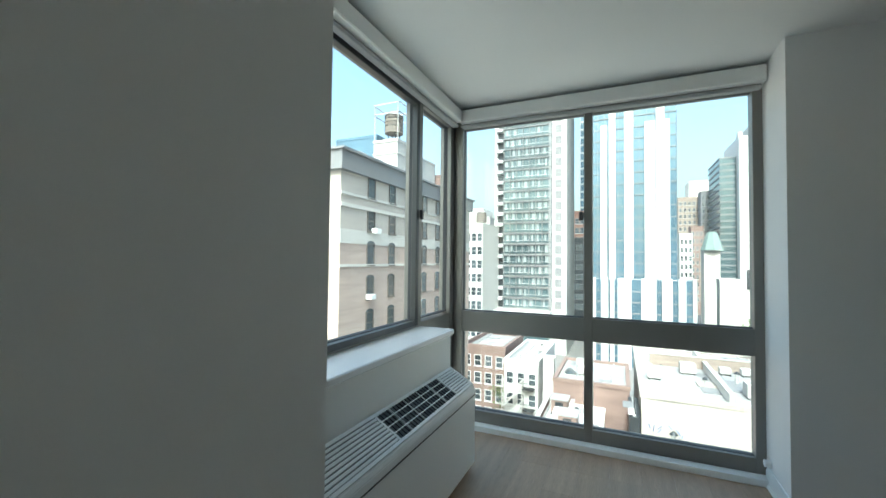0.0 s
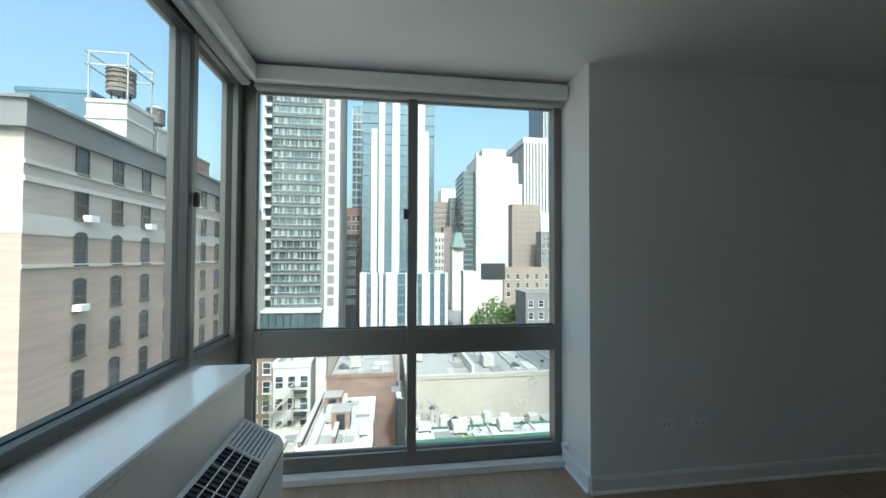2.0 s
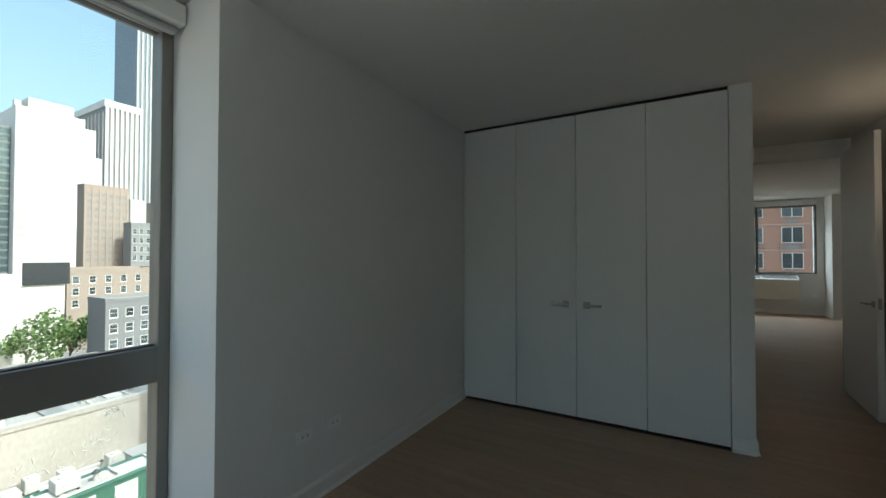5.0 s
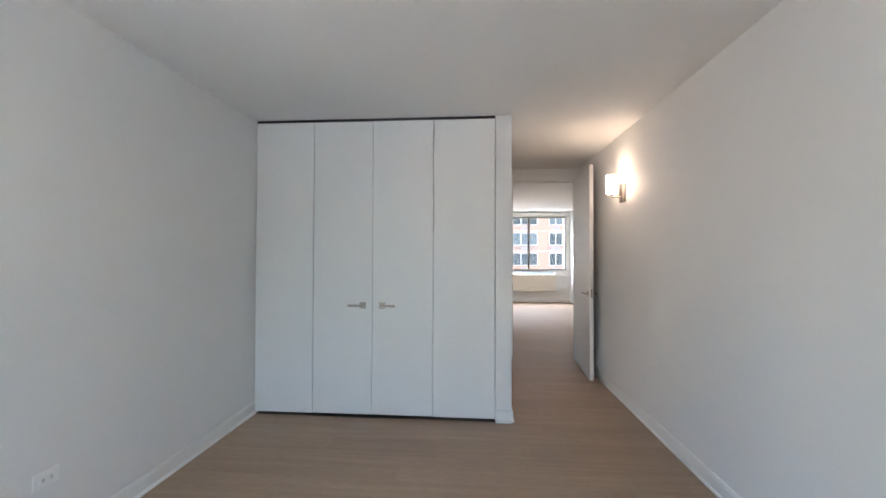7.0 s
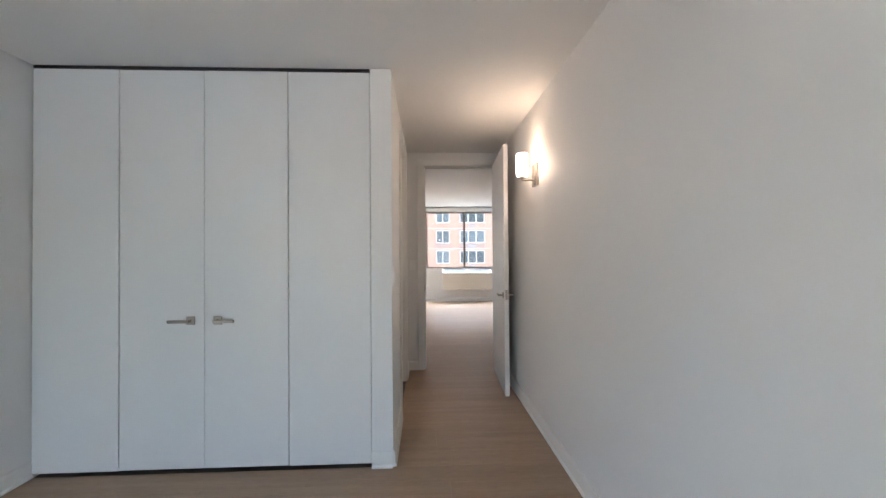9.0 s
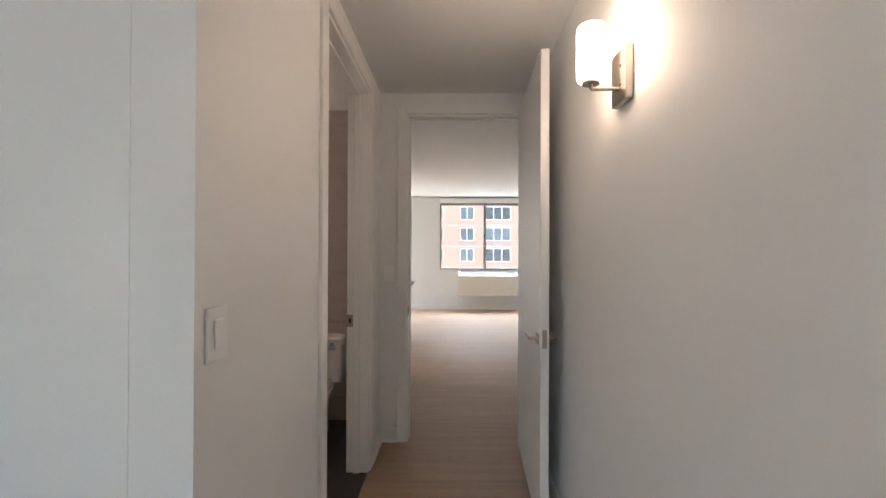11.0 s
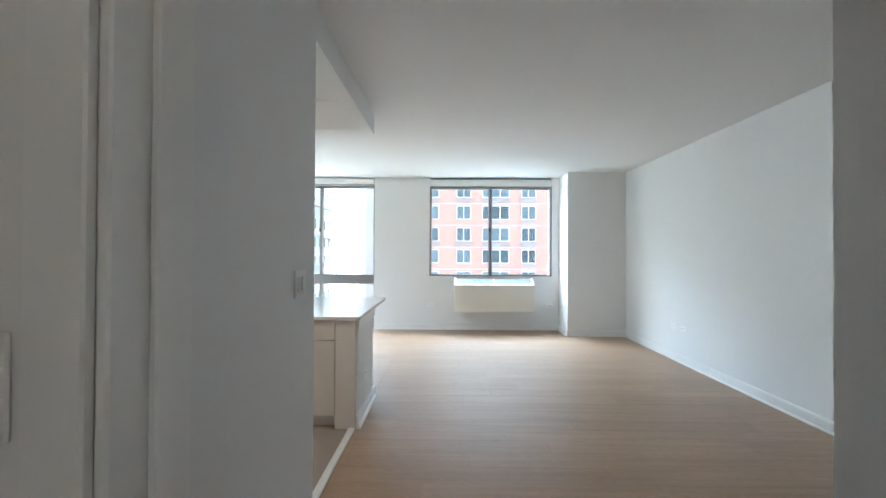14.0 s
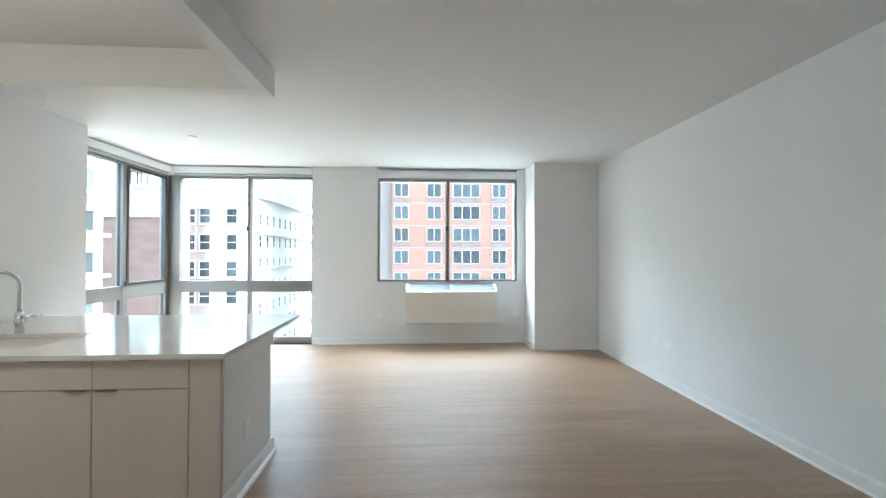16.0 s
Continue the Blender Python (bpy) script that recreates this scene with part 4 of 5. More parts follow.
def tree(x, y, z, h, r, n=900, seed=1):
    rnd = random.Random(seed)
    t = thing("tree", (x, y, z), "leafy green street tree", "tree", group="trees")
    tr = cyl((x, y, z), (x + 0.2, y, z + h * 0.5), 0.28, 0.16, 10)
    for k in range(6):
        a = k * 1.05
        cyl((x + 0.15, y, z + h * (0.35 + 0.03 * k)), (x + r * 0.6 * math.cos(a), y + r * 0.6 * math.sin(a), z + h * (0.65 + 0.04 * k)), 0.11, 0.03, 7, bm=tr)
    part("trunk", tr, BARK, t, "grey-brown trunk and limbs")
    clumps = [(rnd.uniform(-1, 1) * r * 0.7, rnd.uniform(-1, 1) * r * 0.7, rnd.uniform(0.45, 0.92) * h, r * rnd.uniform(0.28, 0.5)) for _ in range(16)]
    verts, faces = [], []
    for k in range(n):
        cx, cy, cz, cr = rnd.choice(clumps)
        d = Vector((rnd.gauss(0, 1), rnd.gauss(0, 1), rnd.gauss(0, 1))).normalized() * cr * rnd.uniform(0.6, 1.05)
        p = Vector((x + cx, y + cy, z + cz)) + d
        u = Vector((rnd.gauss(0, 1), rnd.gauss(0, 1), rnd.gauss(0, 1))).normalized()
        w = u.orthogonal().normalized()
        s = rnd.uniform(0.16, 0.34) * max(0.5, r / 4)
        i = len(verts)
        verts += [p - u * s, p + w * s * 0.6, p + u * s, p - w * s * 0.6]
        faces.append((i, i + 1, i + 2, i + 3))
    me = bpy.data.meshes.new("crown")
    me.from_pydata(verts, [], faces)
    me.materials.append(LEAF)
    ob = new("crown", me)
    ob.parent = t
    ob.location = -Vector((x, y, z))
    tagged(ob, "uneven crown of small green leaves")


# glass hotel tower: glazed bays between a white balcony edge and a white punched edge
HX = -113.03
b = house("tall glass hotel tower with white punched edge", HX - 20, HX, -36.89, -16.62, 66, WHITEP)
gy0, gy1 = -34.01, -21.25
hr = random.Random(21)
for k in range(25):
    z = -12.05 + 3.05 * k
    part("glass_band", box(HX, HX + 0.4, gy0, gy1, z + 0.35, z + 2.75), FACG, b, "blue-green glass floor band")
    part("slab_edge", box(HX, HX + 0.8, gy0 - 0.2, gy1 + 0.9, z + 2.75, z + 3.05), SLATE, b, "dark slab edge")
    part("balcony_rail", box(HX + 0.45, HX + 0.5, gy0, gy1, z + 1.0, z + 1.08), FRAMEW, b, "pale rail line")
    part("balcony_slab", box(HX, HX + 1.2, gy0 - 2.3, gy0 - 0.3, z + 2.2, z + 3.0), WHITEP, b)
    # flat dark plate; the balcony recess's shade is put into its colour
    part("recess", box(HX, HX + 0.1, gy0 - 1.9, gy0 - 0.3, z + 0.2, z + 2.1), DARKM, b, "dark plate for the shaded balcony recess")
    part("recess", box(HX, HX + 0.08, -19.65, -17.9, z + 0.3, z + 2.5), SLATE, b, "dark punched window")
    cu = bmesh.new()
    for j in range(7):
        u = gy0 + (gy1 - gy0) * j / 7
        w = (gy1 - gy0) / 7
        if hr.random() < 0.75:
            c = u + hr.uniform(0.1, 0.5) * w
            box(HX + 0.4, HX + 0.43, c, c + w * hr.uniform(0.25, 0.5), z + 0.5 + hr.uniform(0, 0.6), z + 2.6, bm=cu)
    part("curtains", cu, CURTAIN, b, "pale curtains behind the glass")
for k in range(8):
    u = gy0 + (gy1 - gy0) * k / 7
    part("mullion", box(HX + 0.43, HX + 0.7, u - 0.09, u + 0.09, -12.05, 64), SLATE, b)
part("mullion", box(HX, HX + 0.85, gy1, gy1 + 0.7, -12.05, 64), SLATE, b, "grey corner column")
part("podium", box(HX, HX + 4, gy0 - 1.5, gy1 + 0.3, GZ, -12.950000000000001), FACG, b, "green glass podium")
part("podium_roof", box(HX, HX + 4.4, gy0 - 2, gy1 + 0.8, -12.950000000000001, -12.25), WHITEP, b)
for k in range(9):
    u = gy0 - 1.5 + (gy1 - gy0 + 1.8) * k / 8
    part("podium_mullion", box(HX + 4, HX + 4.15, u - 0.08, u + 0.08, GZ, -12.950000000000001), DARKM, b)
# pale blue glass tower behind, then the white-striped tower over its podium
b = house("tall pale blue glass tower in haze", -190, -166.03, -17.8, -6.99, 63, FACB)
for k in range(28):
    part("floor_line", box(-166.03, -165.73, -17.8, -6.99, GZ + 3.1 * k, GZ + 3.1 * k + 0.7), CONC, b, "grey spandrel line")
for k in range(7):
    u = -17.8 + 1.7 * k
    part("mullion", box(-166.03, -165.63, u, u + 0.25, GZ, 63), CONC, b)
SX = -116.03
b = house("white-striped tower with blue glass bands", SX - 30, SX, -10.58, 9.9, 80, FACB)
for y0, y1, zt in ((-8.12, -6.48, 38.21), (-5.99, -4.36, 80), (-2.23, -0.1, 80), (2.53, 4.98, 38.04), (5.15, 7.11, 80), (7.16, 8.26, 38.04)):
    part("white_pier", box(SX, SX + 1.0, y0, y1, -4, zt), WHITEP, b, "tall white pier")
for k in range(28):
    part("floor_line", box(SX, SX + 0.2, -10.58, 9.9, -2 + 3 * k, -1.75 + 3 * k), SLATE, b)
for k in range(13):
    u = -10.58 + 1.7 * k
    part("mullion", box(SX, SX + 0.25, u, u + 0.1, -4, 80), SLATE, b)
PX0 = -106.03
b = house("striped white podium with glass strips", PX0 - 8, PX0, -10.58, 12.6, -2.98, FACB, ROOFW, parapet=0.2)
for y0, y1 in ((-10.43, -8.79), (-7.59, -5.94), (-5.49, -4.6), (-3.85, -0.86), (1.24, 4.38), (5.57, 7.67), (8.86, 10.36), (11.71, 12.45)):
    part("white_pier", box(PX0, PX0 + 0.7, y0, y1, GZ, -2.38), WHITEP, b, "white pier")
for k in range(8):
    part("floor_line", box(PX0, PX0 + 0.12, -10.58, 12.6, GZ + 2.6 * k, GZ + 2.6 * k + 0.35), SLATE, b)
# white blank tower with a vertical sign
b = house("tall blank white tower with a faded painted sign", -250, -221, 46.76, 67.75, 59.88, WHITEP, parapet=0)
part("glass_side", box(-252, -226, 40.26, 46.66, GZ, 51.55), FACG, b, "dark glass side")
for k in range(26):
    part("slab_edge", box(-252, -225.8, 40.059999999999995, 46.61, GZ + 3 * k, GZ + 3 * k + 0.8), SLATE, b)
part("step", box(-248, -223, 50.69, 64.61, 59.88, 64.52), WHITEP, b)
part("step", box(-248, -221, 67.75, 71.51, GZ, 56.12), WHITEP, b)
part("step", box(-248, -221, 71.51, 73.71, GZ, 44.21), WHITEP, b)
for k in range(12):
    z = 45.46 - k * 3.2
    part("sign_mark", box(-221, -220.8, 47.38, 49.89, z - 2.1, z), CONC, b, "faded grey sign mark")
for k in range(4):
    roof_box(-226, 48.16 + 3.5 * k, 59.88, 2.2, 2.0, 3.0)
# dark-sided office tower with white fins on its sunny face
b = house("office tower with white vertical fins", -378, -301, 103.14, 122.8, 95.66, SLATE, parapet=0)
for k in range(8):
    u = 103.14 + k * 2.6
    part("fin", box(-301, -300, u, u + 1.4, GZ, 92.67), WHITEP, b)
# side fins in greyer concrete: that face's shade is put into the colour
for k in range(14):
    part("fin", box(-304 - 5.4 * k, -303 - 5.4 * k, 102.74, 103.14, GZ, 89.68), CONC, b)
part("crown", box(-379, -300, 102.54, 122.8, 92.67, 96.94), WHITEP, b)
b = house("slim hazy dark glass tower", -420, -380, 151.66, 180.89, 205, mat("hazy_blue_cladding", (0.15, 0.19, 0.23), 0.6, var=0.1, scale=0.1))
for k in range(9):
    part("fin", box(-380, -379, 151.66 + 3.2 * k, 151.66 + 3.2 * k + 1.2, GZ, 205), CONC, b)
b = house("brown brick office block with window bands", -187, -181, 54.76, 68.09, 26.17, BRICK_T)
for k in range(10):
    part("window_band", box(-181, -180.9, 55.27, 67.58, 26.17 - 3.6 - 2.6 * k, 26.17 - 2.3 - 2.6 * k), SLATE, b, "dark window band")
for k in range(7):
    part("pier", box(-181, -180.8, 54.76 + 2.1 * k, 54.76 + 2.1 * k + 0.8, -6, 26.17), BRICK_T, b)
house("small white stair tower", -186, -180, 68.35, 72.71, 22.07, WHITEP)
b = house("dark grey loft block", -176, -170, 64.59, 75.25, 12.69, SLATE)
windows(b, "+x", -170, span(64.59, 75.25, 5), [12.69 - 3.5 - 3.2 * k for k in range(4)], 1.2, 1.8)
b = house("orange-red brick loft building", -157, -151.03, -19.94, -12.89, 19.06, BRICK_O)
windows(b, "+x", -151.03, span(-19.94, -13.32, 4), [19.06 - 4 - 3.4 * k for k in range(5)], 1.2, 1.9)
b = house("dark glass mid-rise building", -142, -136.03, -18.7, -13.7, 8.26, DARKM)
windows(b, "+x", -136.03, span(-18.7, -13.7, 3), [8.26 - 3 - 3.2 * k for k in range(7)], 1.3, 1.6, "slide")
# mid-distance blocks
for x, y0, y1, z1, m, n in ((-261.03, 27.04, 38.15, 37.91, BRICK_B, 5), (-251.03, 36.54, 46.87, 39.36, SLATE, 5), (-161.03, -56.58, -53.39, 19.32, CONC, 3), (-191.03, -134.7, -85.98, 24.84, BRICK_T, 12), (-201.03, 20.52, 25.36, 13.54, STUCCO, 3), (-191.03, 27.97, 33.38, 6.44, STUCCO, 0), (-231.03, 29.06, 34.31, 18.96, BRICK_R, 3), (-191.03, 81.83, 114.31, 23.22, BRICK_B, 9), (-241.03, 148.78, 213.74, 19.72, CONC, 10)):
    b = house("distant city block with rows of windows", x - 8, x, y0, y1, z1, m)
    if n:
        windows(b, "+x", x, span(y0, y1, n), [z1 - 4 - 3.6 * k for k in range(10)], (y1 - y0) / n * 0.55, 1.9)
b = thing("copper_roof", (-193.03, 31.04, 6.49), "green copper pyramid roof on a pale tower", "roof")
part("pyramid", cyl((-193.03, 31.04, 6.49), (-193.03, 31.04, 14.15), 4.2, 1.6, 8), COPPER, b)
structure("backdrop", boxes([(-700 - 20 * (k % 3), -680, -900 + 45 * k, -858 + 45 * k, GZ, 18 + 26 * ((k * 7) % 5)) for k in range(40)]), STUCCO, "pale distant skyline", "skyline")
# low buildings across the yards
b = house("low brown brick block", -160, -140, 38.18, 63.31, -2.86, BRICK_B)
windows(b, "+x", -140, span(38.18, 63.31, 7), [-2.86 - 3.2 - 3.2 * k for k in range(3)], 1.3, 1.8)
b = house("white low block with a dark billboard", -140, -128, 25.47, 34.23, -5.77, STUCCO)
part("billboard", box(-128, -127.6, 26.93, 34.96, -5.41, -0.30), DARKM, b, "dark grey billboard")
house("small white stucco building", -124, -120, 19.55, 23.82, -3.27, STUCCO)
b = house("low dark grey building with a white roof", -104, -96, 30.62, 46.35, -7.66, SLATE, ROOFW)
windows(b, "+x", -96, span(30.62, 46.35, 6), [-7.66 - 3 - 3 * k for k in range(4)], 1.2, 1.6)
b = house("red brick row house with pale window frames", -75, -62, -27.02, -19.86, -12.83, BRICK_R)
windows(b, "+x", -62, span(-27.02, -19.86, 4), [-12.83 - 2.6 - 2.7 * k for k in range(4)], 1.0, 1.6)
b = house("white row house with an iron fire escape", -70, -55, -18.04, -13.42, -12.79, WHITEP, ROOFW)
windows(b, "+x", -55, span(-18.04, -13.42, 3), [-12.79 - 2.6 - 2.8 * k for k in range(3)], 0.9, 1.5)
for k in range(3):
    z = -12.79 - 3.0 - 2.8 * k
    part("fire_escape", boxes([(-55, -53.9, -15.53, -13.81, z, z + 0.06)] + [(-53.95, -53.9, -15.53 + 0.14 * j, -15.53 + 0.03 + 0.14 * j, z, z + 0.9) for j in range(12)]
                              + [(-53.96, -53.88, -15.53, -13.81, z + 0.9, z + 0.95)]), DARKM, b, "black iron landing")
b = house("red brick building with a grey roof", -60, -49, -10.54, -2.40, -12.62, BRICK_R, ROOFG, parapet=0.4)
b2 = house("pale render low building with white roof", -49, -37, -11.29, -4.96, -15.2, STUCCO, ROOFW, parapet=0.3)
# added dark box draws the shaded gap between the brick and beige buildings
b3 = house("dark box filling the shaded gap", -47, -41, -2.59, -1.71, -12.67, DARKM, parapet=0)
b = house("long beige rendered wall building with graffiti", -66, -43, -1.55, 18.80, -11.34, BEIGE, ROOFG, parapet=0.35)
part("coping", box(-43.1, -42.85, -1.55, 18.80, -11.34 + 0.35, -11.34 + 0.5), CONC, b)
rnd = random.Random(5)
for u0, u1, v0, v1 in ((832, 882, 712, 742), (950, 990, 716, 738), (1005, 1048, 705, 745), (1038, 1060, 672, 686), (1090, 1130, 700, 735)):
    bm = bmesh.new()
    for k in range(26):
        yy = -3.7 + (rnd.uniform(u0, u1) - 784) / 702 * 42
        zz = 1.43 + (458.5 - rnd.uniform(v0, v1)) / 702 * 42
        merge(bm, cyl((-42.97, yy, zz), (-42.97, yy + rnd.uniform(-0.35, 0.35), zz + rnd.uniform(-0.5, 0.5)), 0.05, seg=6))
    part("graffiti", bm, INK if u0 < 900 else CONC, b, "sprayed graffiti strokes")
roofs = ((-50, 0.00, -11.34 + 0.08), (-54, 3.68, -11.34 + 0.08), (-47, 8.08, -11.34 + 0.08), (-58, 16.62, -11.34 + 0.08), (-39.5, -5.50, -15.1), (-43, -8.85, -15.1), (-53, -7.40, -12.62 + 0.08))
for i, (x, y, z) in enumerate(roofs):
    roof_box(x, y, z, 1.1 + 0.3 * (i % 3), 1.3 + 0.25 * (i % 2), 1.0 + 0.2 * (i % 3))
b = house("tilted white roof shed", -64, -52, 5.55, 18.32, -13.85 + 1.2, STUCCO, ROOFW, z0=-11.34 + 0.05, parapet=0.2)
b = house("green painted yard building with pale doors", -36, -33.5, -2.01, 16.80, -13.50, GREENP, ROOFW, parapet=0.1)
for k in range(7):
    u = -0.60 + 2.3 * k
    part("door", box(-33.5, -33.4, u, u + 1.3, -13.50 - 2.4, -13.50 - 0.3), ROOFW, b, "pale door panel")
house("patched pale roof below the beige wall", -42.8, -36.1, -1.5, 19, -15.9, CONC, ROOFW, parapet=0.2)
house("low white roof in the yards", -33, -24, -13.27, -8.14, -16.5, STUCCO, ROOFW, parapet=0.3)
house("pale beige low roof building", -45, -34, -17.99, -12.14, -16.8, BEIGE, ROOFW, parapet=0.4)
house("pale flat low roof with skylights", -31, -18, -2, 14, -18.5, CONC, ROOFW, parapet=0.3)
for i, (x, y, z) in enumerate(((-28, -12, -16.4), (-30, -9, -16.4), (-40, -18, -16.7), (-24, 3, -18.4), (-27, 8, -18.4), (-34.8, 2.5, -13.50 + 0.1), (-34.8, 6.5, -13.50 + 0.1))):
    roof_box(x, y, z, 1.2, 1.2, 0.9)
tree(-111, 30.15, GZ, 13, 6.5, 1600, 3)
tree(-118, 25.38, GZ, 10, 5, 900, 4)
tree(-108, 35.68, GZ, 12, 5.5, 900, 8)
tree(-32.5, 4.23, -21, 8.6, 2.0, 900, 5)
tree(-31.5, 7.38, -21, 7.6, 1.6, 600, 6)
tree(-60, -19.07, GZ, 7, 2.5, 500, 7)


def car(x, y, m, label):
    c = thing("car", (x, y, GZ), label, "car", group="cars in the street")
    part("body", prism([(x - 2.2, GZ + 0.35), (x + 2.2, GZ + 0.35), (x + 2.25, GZ + 0.8), (x + 1.2, GZ + 0.95), (x + 0.7, GZ + 1.45), (x - 1.2, GZ + 1.45), (x - 1.8, GZ + 0.95), (x - 2.2, GZ + 0.9)], "y", y - 0.9, y + 0.9, 0.05), m, c)
    for dx in (-1.4, 1.4):
        for e in (-0.92, 0.72):
            part("wheel", cyl((x + dx, y + e, GZ + 0.35), (x + dx, y + e + 0.2, GZ + 0.35), 0.34, seg=14), BLACK, c)


for i, (x, y) in enumerate(((-118, 18), (-126, 21), (-134, 18), (-142, 21), (-124, 14), (-150, 17), (-112, 20))):
    car(x, y, (YELLOW, ENAMEL, DARKM)[i % 3], ("yellow taxi in the street", "white car in the street", "dark car in the street")[i % 3])
# brick loft building seen through the side window
b = house("brown brick loft building with arched windows", -62, -29, -60, -26, 9.4, BRICK_L, parapet=0)
part("upper_wall", box(-62, -28.97, -60, -25.97, 2.9, 9.4), BRICK_U, b, "greyer upper brickwork")
part("band", boxes([(-62.1, -28.9, -25.97, -25.82, 7.25, 7.5), (-62.1, -28.9, -25.97, -25.8, 6.15, 6.5), (-62.1, -28.9, -25.99, -25.85, 0.7, 0.95)]), STUCCO, b, "pale stone band")
part("band_field", box(-62, -28.95, -25.98, -25.93, 2.85, 4.15), STUCCO, b, "pale stone courses")
part("cornice", boxes([(-62.3, -28.5, -60, -25.5, 9.4, 11.1), (-62.5, -28.3, -60, -25.2, 11.1, 11.3)]), SLATE, b, "grey metal roof band")
windows(b, "+y", -25.96, [-33.7 - 3.93 * k for k in range(7)], [7.55, 4.25], 1.1, 1.9, "sash", True)
windows(b, "+y", -25.99, [-33.7 - 3.93 * k for k in range(7)], [0.95 - 3.35 * k for k in range(6)], 1.1, 1.9, "sash", True)
windows(b, "+x", -29, [-29 - 4.2 * k for k in range(6)], [0.95 - 3.35 * k for k in range(6)], 1.1, 1.9, "sash", True)
for x, z in ((-34.2, 4.0), (-41.8, 4.0), (-33.4, -2.5)):
    part("window_unit", box(x - 0.45, x + 0.45, -25.9, -25.3, z, z + 0.5, 0.03), ENAMEL, b, "white window air conditioner")
pent = house("pale concrete rooftop stair bulkhead", -50, -45.4, -33.7, -30, 17.0, CONC, z0=11.3, parapet=0.4)
part("course", box(-50.1, -45.3, -33.8, -29.9, 15.4, 15.6), STUCCO, pent, "pale course line")
house("grey concrete rooftop bulkhead", -57, -51, -34, -30, 16.2, CONC, z0=11.3, parapet=0.3)
house("red brick rooftop bulkhead", -62, -57.5, -34, -29, 14.6, BRICK_R, z0=11.3, parapet=0.3)
house("dark glass tower behind the loft roof", -96, -82, -70, -57.7, 31.4, FACB)
tank(-47.6, -31.9, 17.08, 0.68)
tank(-53.5, -31.6, 16.28, 0.5, "small pale roof water tank on steel legs")
part("tank_frame", boxes([(-49.8 + 4.2 * i, -49.7 + 4.2 * i, -34.0, -29.8, z, z + 0.14) for i in (0, 1) for z in (20.9, 22.2)]
                         + [(-49.8, -45.5, -34.0 + 4.1 * j, -33.9 + 4.1 * j, z, z + 0.14) for j in (0, 1) for z in (20.9, 22.2)]
                         + [(-49.8 + 4.2 * i, -49.7 + 4.2 * i, -33.7 + 3.6 * j, -33.6 + 3.6 * j, 17.0, 22.2) for i in (0, 1) for j in (0, 1)]), CONC, pent, "steel frame round the tank")
for x in (-33, -36, -39.5):
    roof_box(x, -27, 11.3, 1.4, 0.9, 0.7)
b = house("grey stone loft block", -135, -98, -48, -35.61, 10.48, STUCCO)
windows(b, "+x", -98, span(-48, -35.61, 8), [10.48 - 4 - 3.5 * k for k in range(8)], 1.2, 2.0)
tank(-110, -40, 10.48, 0.8)
# across the living room windows
b = house("orange brick apartment house with white-framed windows", -4.0, 48, 57, 75, 40, BRICK_O)
zs = [-18.2 + 3.04 * k for k in range(19)]
windows(b, "-y", 57, [-2.7, 1.75, 10.75, 15.5, 24.5], zs, 1.85, 1.75, "slide")
windows(b, "-y", 57, [6.2, 20.0], zs, 3.6, 1.75, "triple")
LINTEL = mat("pale_lintel", (0.34, 0.28, 0.25), 0.85, var=0.08, scale=0.6)
for k, z in enumerate(zs):
    part("band", box(-4.0, 48, 56.95, 57.0, z + 2.05, z + 2.2), LINTEL, b, "pale floor band")
    if k % 2:
        for u, w in ((-2.7, 2.5), (1.75, 2.8), (6.2, 4.0), (10.75, 2.4), (15.5, 2.4), (20.0, 4.0)):
            part("spandrel", box(u - w / 2, u + w / 2, 56.96, 57.0, z - 0.95, z - 0.1), BRICK_R, b, "darker red brick spandrel")
    for u in (6.2, 10.75, 20.0, 24.5):
        part("wall_grille", box(u - 0.6, u + 0.6, 56.93, 57.0, z - 0.75, z - 0.35), SLATE, b, "dark wall grille")
b = house("grey brick apartment house", -12, -4.0, 57.6, 75, 38, BRICK_G)
windows(b, "-y", 57.6, [-7.0], zs, 1.9, 1.75, "slide")
b = house("pale ornate stone building with arched windows", -45, -21.6, 56, 98, 9.5, STUCCO)
windows(b, "+x", -21.6, span(56, 98, 17), [5.2 - 3.0 * k for k in range(9)], 0.8, 1.5)
part("cornice", boxes([(-45, -20.8, 55.9, 98, 8.7, 9.5), (-45, -21.2, 55.9, 98, 3.9, 4.15), (-45, -21.2, 55.9, 98, -0.8, -0.4)]), WHITEP, b, "projecting stone cornice")
for k in range(6):
    part("dormer", box(-24, -21.2, 58 + 6.5 * k, 61 + 6.5 * k, 9.5, 11.6, 0.2), STUCCO, b, "pale roof dormer")
# brick lightened to carry the veil of reflections on the window panes
b = house("pinkish brick building with white window frames", -40, -21.3, 50.0, 55.5, 7.6, mat("veiled_pink_brick", (0.43, 0.34, 0.315), 0.85, var=0.12, scale=0.5, bscale=7), ROOFW)
part("parapet_band", box(-40.15, -21.15, 49.85, 50.0, 6.5, 8.25), STUCCO, b, "pale stone parapet")
windows(b, "-y", 50, [-21.9, -24.9, -26.6, -31, -34], [4.9 - 3.1 * k for k in range(7)], 1.15, 1.7)
for x in (-22.8, -25.4, -29):
    roof_box(x, 52, 7.7, 1.5, 1.5, 1.6)
b = house("red brick building with a pale parapet", -42, -25.5, 44, 48, 6.9, BRICK_R)
part("parapet_band", box(-42.15, -25.35, 43.85, 44.0, 5.0, 7.55), STUCCO, b, "pale stone parapet")
